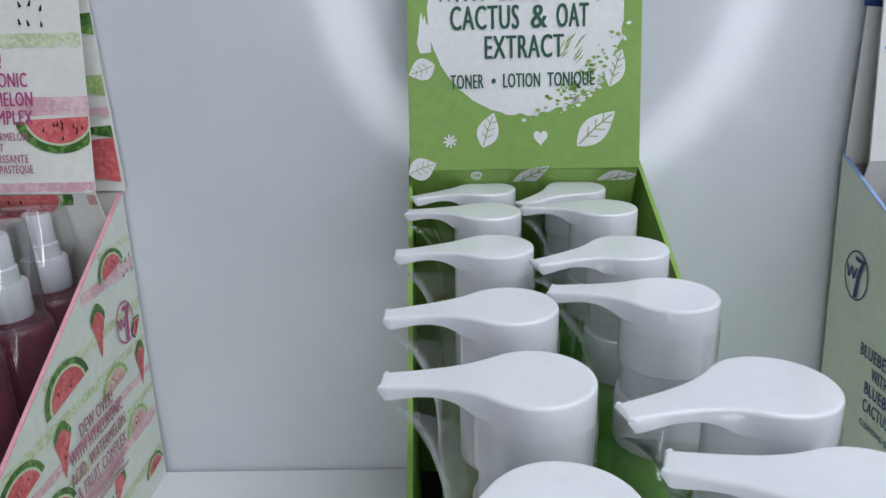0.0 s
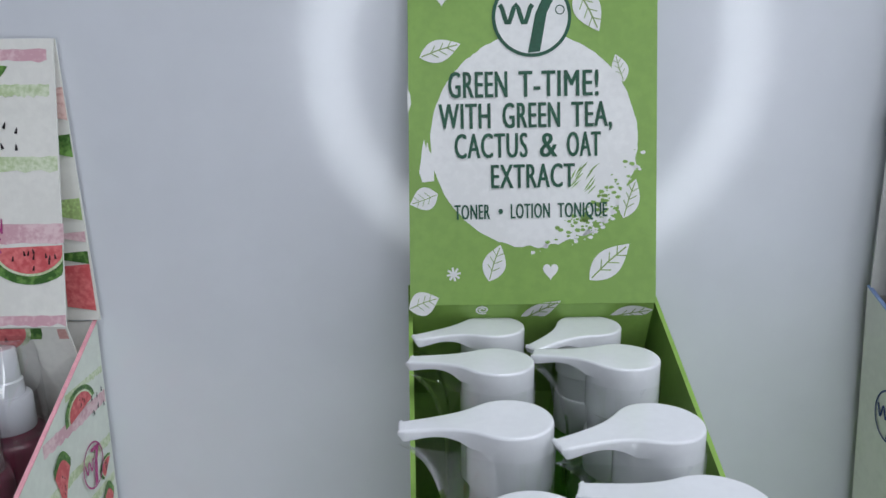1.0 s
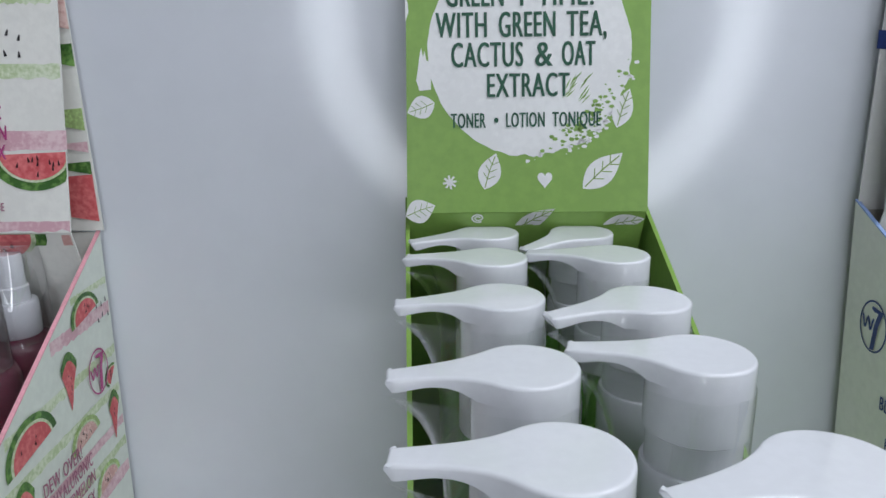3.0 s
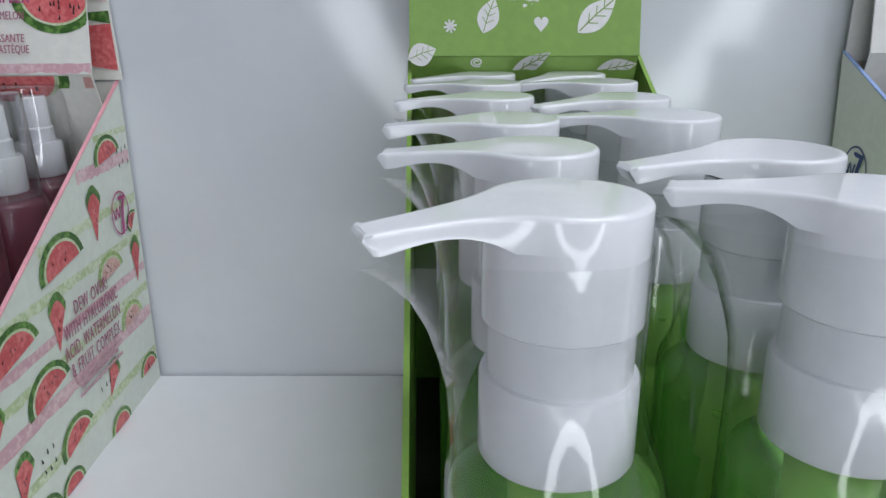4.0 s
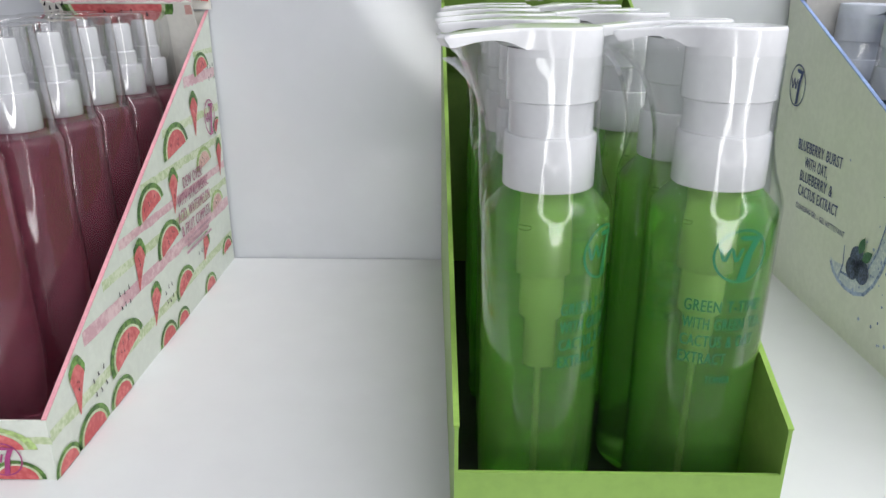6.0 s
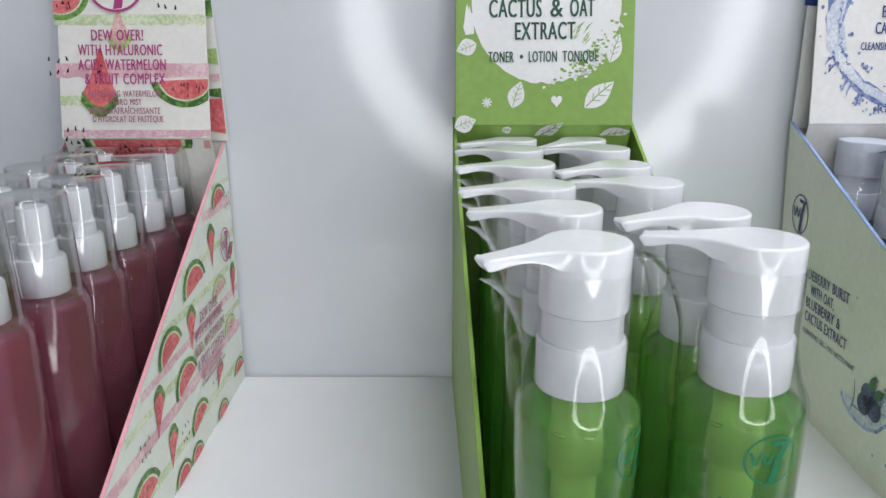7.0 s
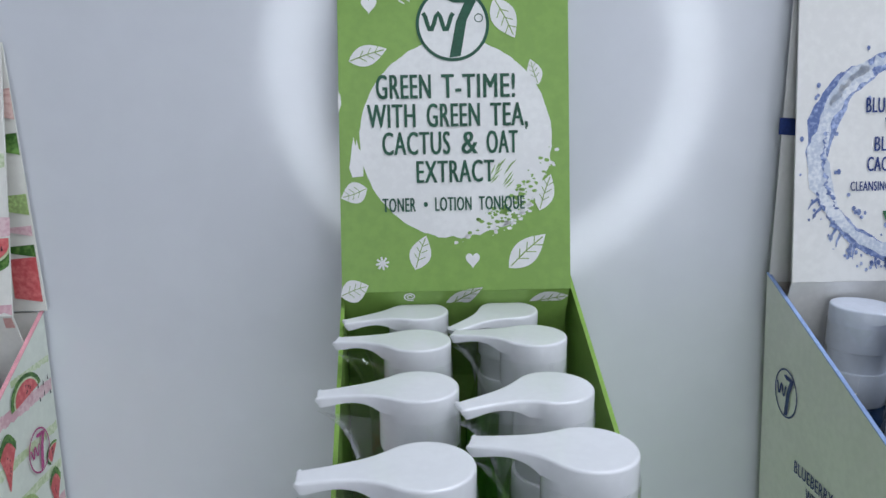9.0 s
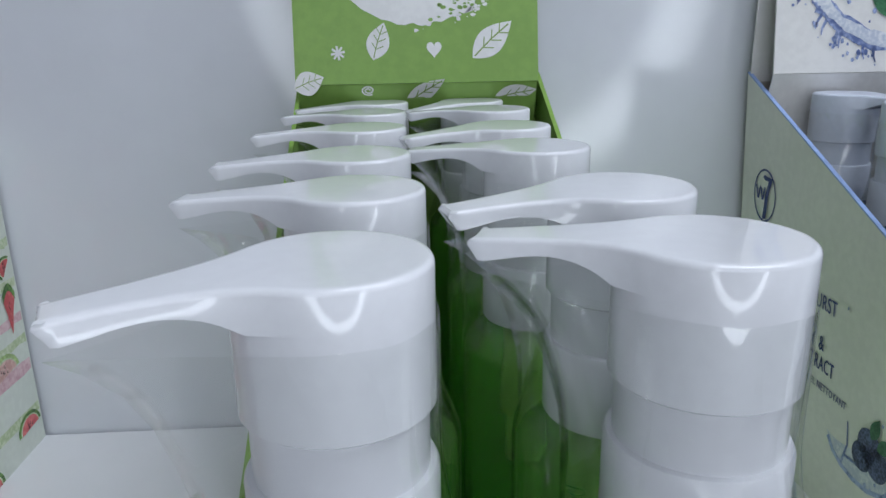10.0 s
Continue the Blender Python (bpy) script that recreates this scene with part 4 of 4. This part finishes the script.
mist = mist_bottle()
first = True
rng = random.Random(8)
for x in (-0.2310, -0.2680):
    for k in range(6):
        dx = -0.006 if (k == 0 and x > -0.25) else rng.uniform(-0.0008, 0.0008)
        m = pose(x + dx, -0.1780 + 0.0358 * k, 0.0004, 0, 0, rng.uniform(-95, -60) if k else -38)
        if first:
            place_thing(mist, m)
            first = False
        else:
            copy_thing(mist, m)


# ---- blueberry display box ----
RX, RX_LOW = 0.1565, 0.1660
berry_box = thing("display_box", (0.212, -0.10, 0.0), "ivory blueberry-splash card display tray holding blue gel bottles", "display box")
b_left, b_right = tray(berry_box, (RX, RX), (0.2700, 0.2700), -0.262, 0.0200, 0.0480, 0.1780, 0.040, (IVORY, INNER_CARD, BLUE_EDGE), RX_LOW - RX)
flap, tuck, sh, sh2, board, sh3 = header(berry_box, 0.1585, 0.2655, 0.0, 0.1785, 0.0215, 0.3360, 0.0185, (WHITE_CARD, WHITE_CARD), 0.130, 0.0005, 0.0015)
art = Art(sh)
cx, cy, rad = 0.0030, 0.0590, 0.0462
rng = random.Random(12)


def splash_ring(art, a0, a1, r0, width, mat, layer, seed):
    n = 70
    inn, outr = [], []
    for k in range(n + 1):
        a = radians(a0 + (a1 - a0) * k / n)
        w = width * (0.65 + 0.5 * noise.noise((k * 0.08, seed, 0.5)))
        wob = 0.0022 * noise.noise((k * 0.23, seed, 3.3)) + 0.0012 * noise.noise((k * 0.9, seed, 8.3))
        wob2 = 0.0016 * noise.noise((k * 0.31, seed, 6.3)) + 0.0012 * noise.noise((k * 1.1, seed, 1.3))
        outr.append((cx + (r0 + w / 2 + wob) * math.cos(a), cy + (r0 + w / 2 + wob) * math.sin(a)))
        inn.append((cx + (r0 - w / 2 + wob2) * math.cos(a), cy + (r0 - w / 2 + wob2) * math.sin(a)))
    for k in range(n):
        art.poly([outr[k], outr[k + 1], inn[k + 1], inn[k]], mat, layer)


splash_ring(art, 60, 335, rad, 0.0135, SPLASH, 1, 1)
splash_ring(art, 118, 330, rad - 0.0004, 0.0100, SPLASH_PALE, 2, 1)
splash_ring(art, 165, 215, rad - 0.0030, 0.0022, SPLASH, 3, 5)
splash_ring(art, 200, 250, rad + 0.0028, 0.0018, SPLASH, 3, 6)
splash_ring(art, 80, 150, rad + 0.0005, 0.0040, SPLASH_PALE, 2, 3)
for k in range(60):
    a = radians(rng.choice((rng.gauss(235, 22), rng.uniform(90, 330))))
    d = rad + rng.choice((-1, 1, 1)) * rng.uniform(0.006, 0.012)
    s = rng.uniform(0.0003, 0.0011)
    x, y = cx + d * math.cos(a), cy + d * math.sin(a)
    if abs(x) < 0.0515:
        art.poly(rnd_poly(x, y, s, s * rng.uniform(0.9, 1.5), 0.2, 9, k), SPLASH, 3)
for k in range(14):
    a = radians(rng.uniform(180, 300))
    art.stroke([(cx + d * math.cos(a + q), cy + d * math.sin(a + q)) for d, q in ((rad + 0.003, 0), (rad + 0.007, 0.02), (rad + 0.0095, 0.05))], 0.0016, SPLASH, 3, 0.7)
art.build("printed_splash", flap, "blue water splash print")["kind"] = "stuff"
for txt, u0, u1, v0, h in (("BLUEBERRY BURST", -0.0203, 0.0250, 0.0790, 0.0070), ("WITH OAT,", -0.0110, 0.0160, 0.0702, 0.0066), ("BLUEBERRY &", -0.0157, 0.0200, 0.0612, 0.0068), ("CACTUS EXTRACT", -0.0190, 0.0240, 0.0518, 0.0068), ("CLEANSING GEL \u2022 GEL NETTOYANT", -0.0268, 0.0330, 0.0427, 0.0044)):
    words("lettering", txt, sh, u0, u1, v0, h, NAVY, flap, 4)
art = Art(sh)
leaf(art, -0.004, 0.029, 0.016, 0.009, 150, BERRY_LEAF, BERRY_LEAF, 4)
art.poly(rnd_poly(0.006, 0.020, 0.008, 0.008, 0.03, 24, 5), BERRY, 5)
art.build("printed_berry", flap)

for v0, v1 in ((0.098, 0.106), (0.160, 0.163)):
    art = Art(Sheet((0.1585, 0.0177, 0.1485), (1, 0, 0), (0, 0.0050, 0.1875)))
    art.poly([(-0.0030 + 0.0240 * v0 / 1.1 * 0.2, v0), (0.012, v0 - 0.001), (0.012, v1 - 0.001), (-0.0030 + 0.0240 * v1 / 1.1 * 0.2, v1)], NAVY, 2)
    art.build("printed_patch", board)

lean = Vector((RX - RX_LOW, 0, 0.178)).normalized()
side = Sheet((RX_LOW, 0, 0), (0, -1, 0), lean)
art = Art(side)
emblem(art, 0.0030, 0.1240, 0.0098, NAVY, None, 2, 1.22)
art.build("emblem", b_left, "navy round mark")
for k, (txt, a, b) in enumerate((("BLUEBERRY BURST", 0.0135, 0.0655), ("WITH OAT,", 0.0230, 0.0500), ("BLUEBERRY &", 0.0180, 0.0570), ("CACTUS EXTRACT", 0.0170, 0.0640))):
    words("lettering", txt, side, a + 0.001 * k, b + 0.001 * k, 0.0882 - 0.0088 * k, 0.0064, NAVY, b_left, 3)
words("lettering", "CLEANSING GEL - GEL NETTOYANT", side, 0.0190, 0.0770, 0.0535, 0.0032, NAVY, b_left, 3)
art = Art(side)
pts = [(0.0670, 0.0370), (0.0710, 0.0325), (0.0770, 0.0295), (0.0850, 0.0280), (0.0940, 0.0285), (0.1030, 0.0320), (0.1100, 0.0400), (0.1150, 0.0500), (0.1185, 0.0640), (0.1210, 0.0780)]
n = len(pts)
for k in range(n - 1):
    w0, w1 = 0.0022 + 0.011 * math.sin(math.pi * k / n), 0.0022 + 0.011 * math.sin(math.pi * (k + 1) / n)
    a, b = pts[k], pts[k + 1]
    art.poly([a, b, (b[0] - w1 * 0.45, b[1] + w1), (a[0] - w0 * 0.45, a[1] + w0)], SPLASH_PALE, 1)
art.stroke(pts, 0.0022, SPLASH, 2, 0.2)
art.stroke([(0.0770, 0.0300), (0.0800, 0.0400), (0.0790, 0.0500)], 0.0013, SPLASH, 2, 0.5)
art.stroke([(x - 0.006, y + 0.007) for x, y in pts[3:]], 0.0012, SPLASH, 3, 0.2)
rng = random.Random(21)
for k in range(46):
    x, y = rng.gauss(0.112, 0.016), rng.gauss(0.048, 0.022)
    s = rng.uniform(0.0003, 0.0010)
    if 0.003 < y < 0.095 and x < 0.17:
        art.poly(rnd_poly(x, y, s, s * 1.2, 0.2, 8, k), SPLASH, 3)
art.build("printed_splash", b_left, "blue water splash print")["kind"] = "stuff"
art = Art(side)
for dx, dy, r in ((0.0, 0.0, 0.0068), (0.0055, -0.0050, 0.0066), (-0.0035, -0.0065, 0.0060)):
    art.poly(rnd_poly(0.0930 + dx, 0.0475 + dy, r, r, 0.04, 22, 3), BERRY, 5)
leaf(art, 0.0960, 0.0560, 0.0105, 0.0055, 70, BERRY_LEAF, BERRY_LEAF, 6)
leaf(art, 0.1020, 0.0520, 0.0105, 0.0055, 40, BERRY_LEAF, BERRY_LEAF, 6)
art.build("printed_berry", b_left, "blueberries with green leaves print")

blue = pump_bottle(BLUE_BOTTLE, NAVY, "clear bottle of blue cleansing gel with bluish white pump", "bottle", "blue gel bottles", False, None, CAP_BLUE, CAP_BLUE)
first = True
for i, x in enumerate((0.1860, 0.2330)):
    for k in range(5):
        m = pose(x + 0.001 * k, -0.0120 - 0.0470 * k + 0.004 * i, 0.0004, 0, 0, (118, 95, 130, 105, 140)[(k + i) % 5])
        if first:
            place_thing(blue, m)
            first = False
        else:
            copy_thing(blue, m)
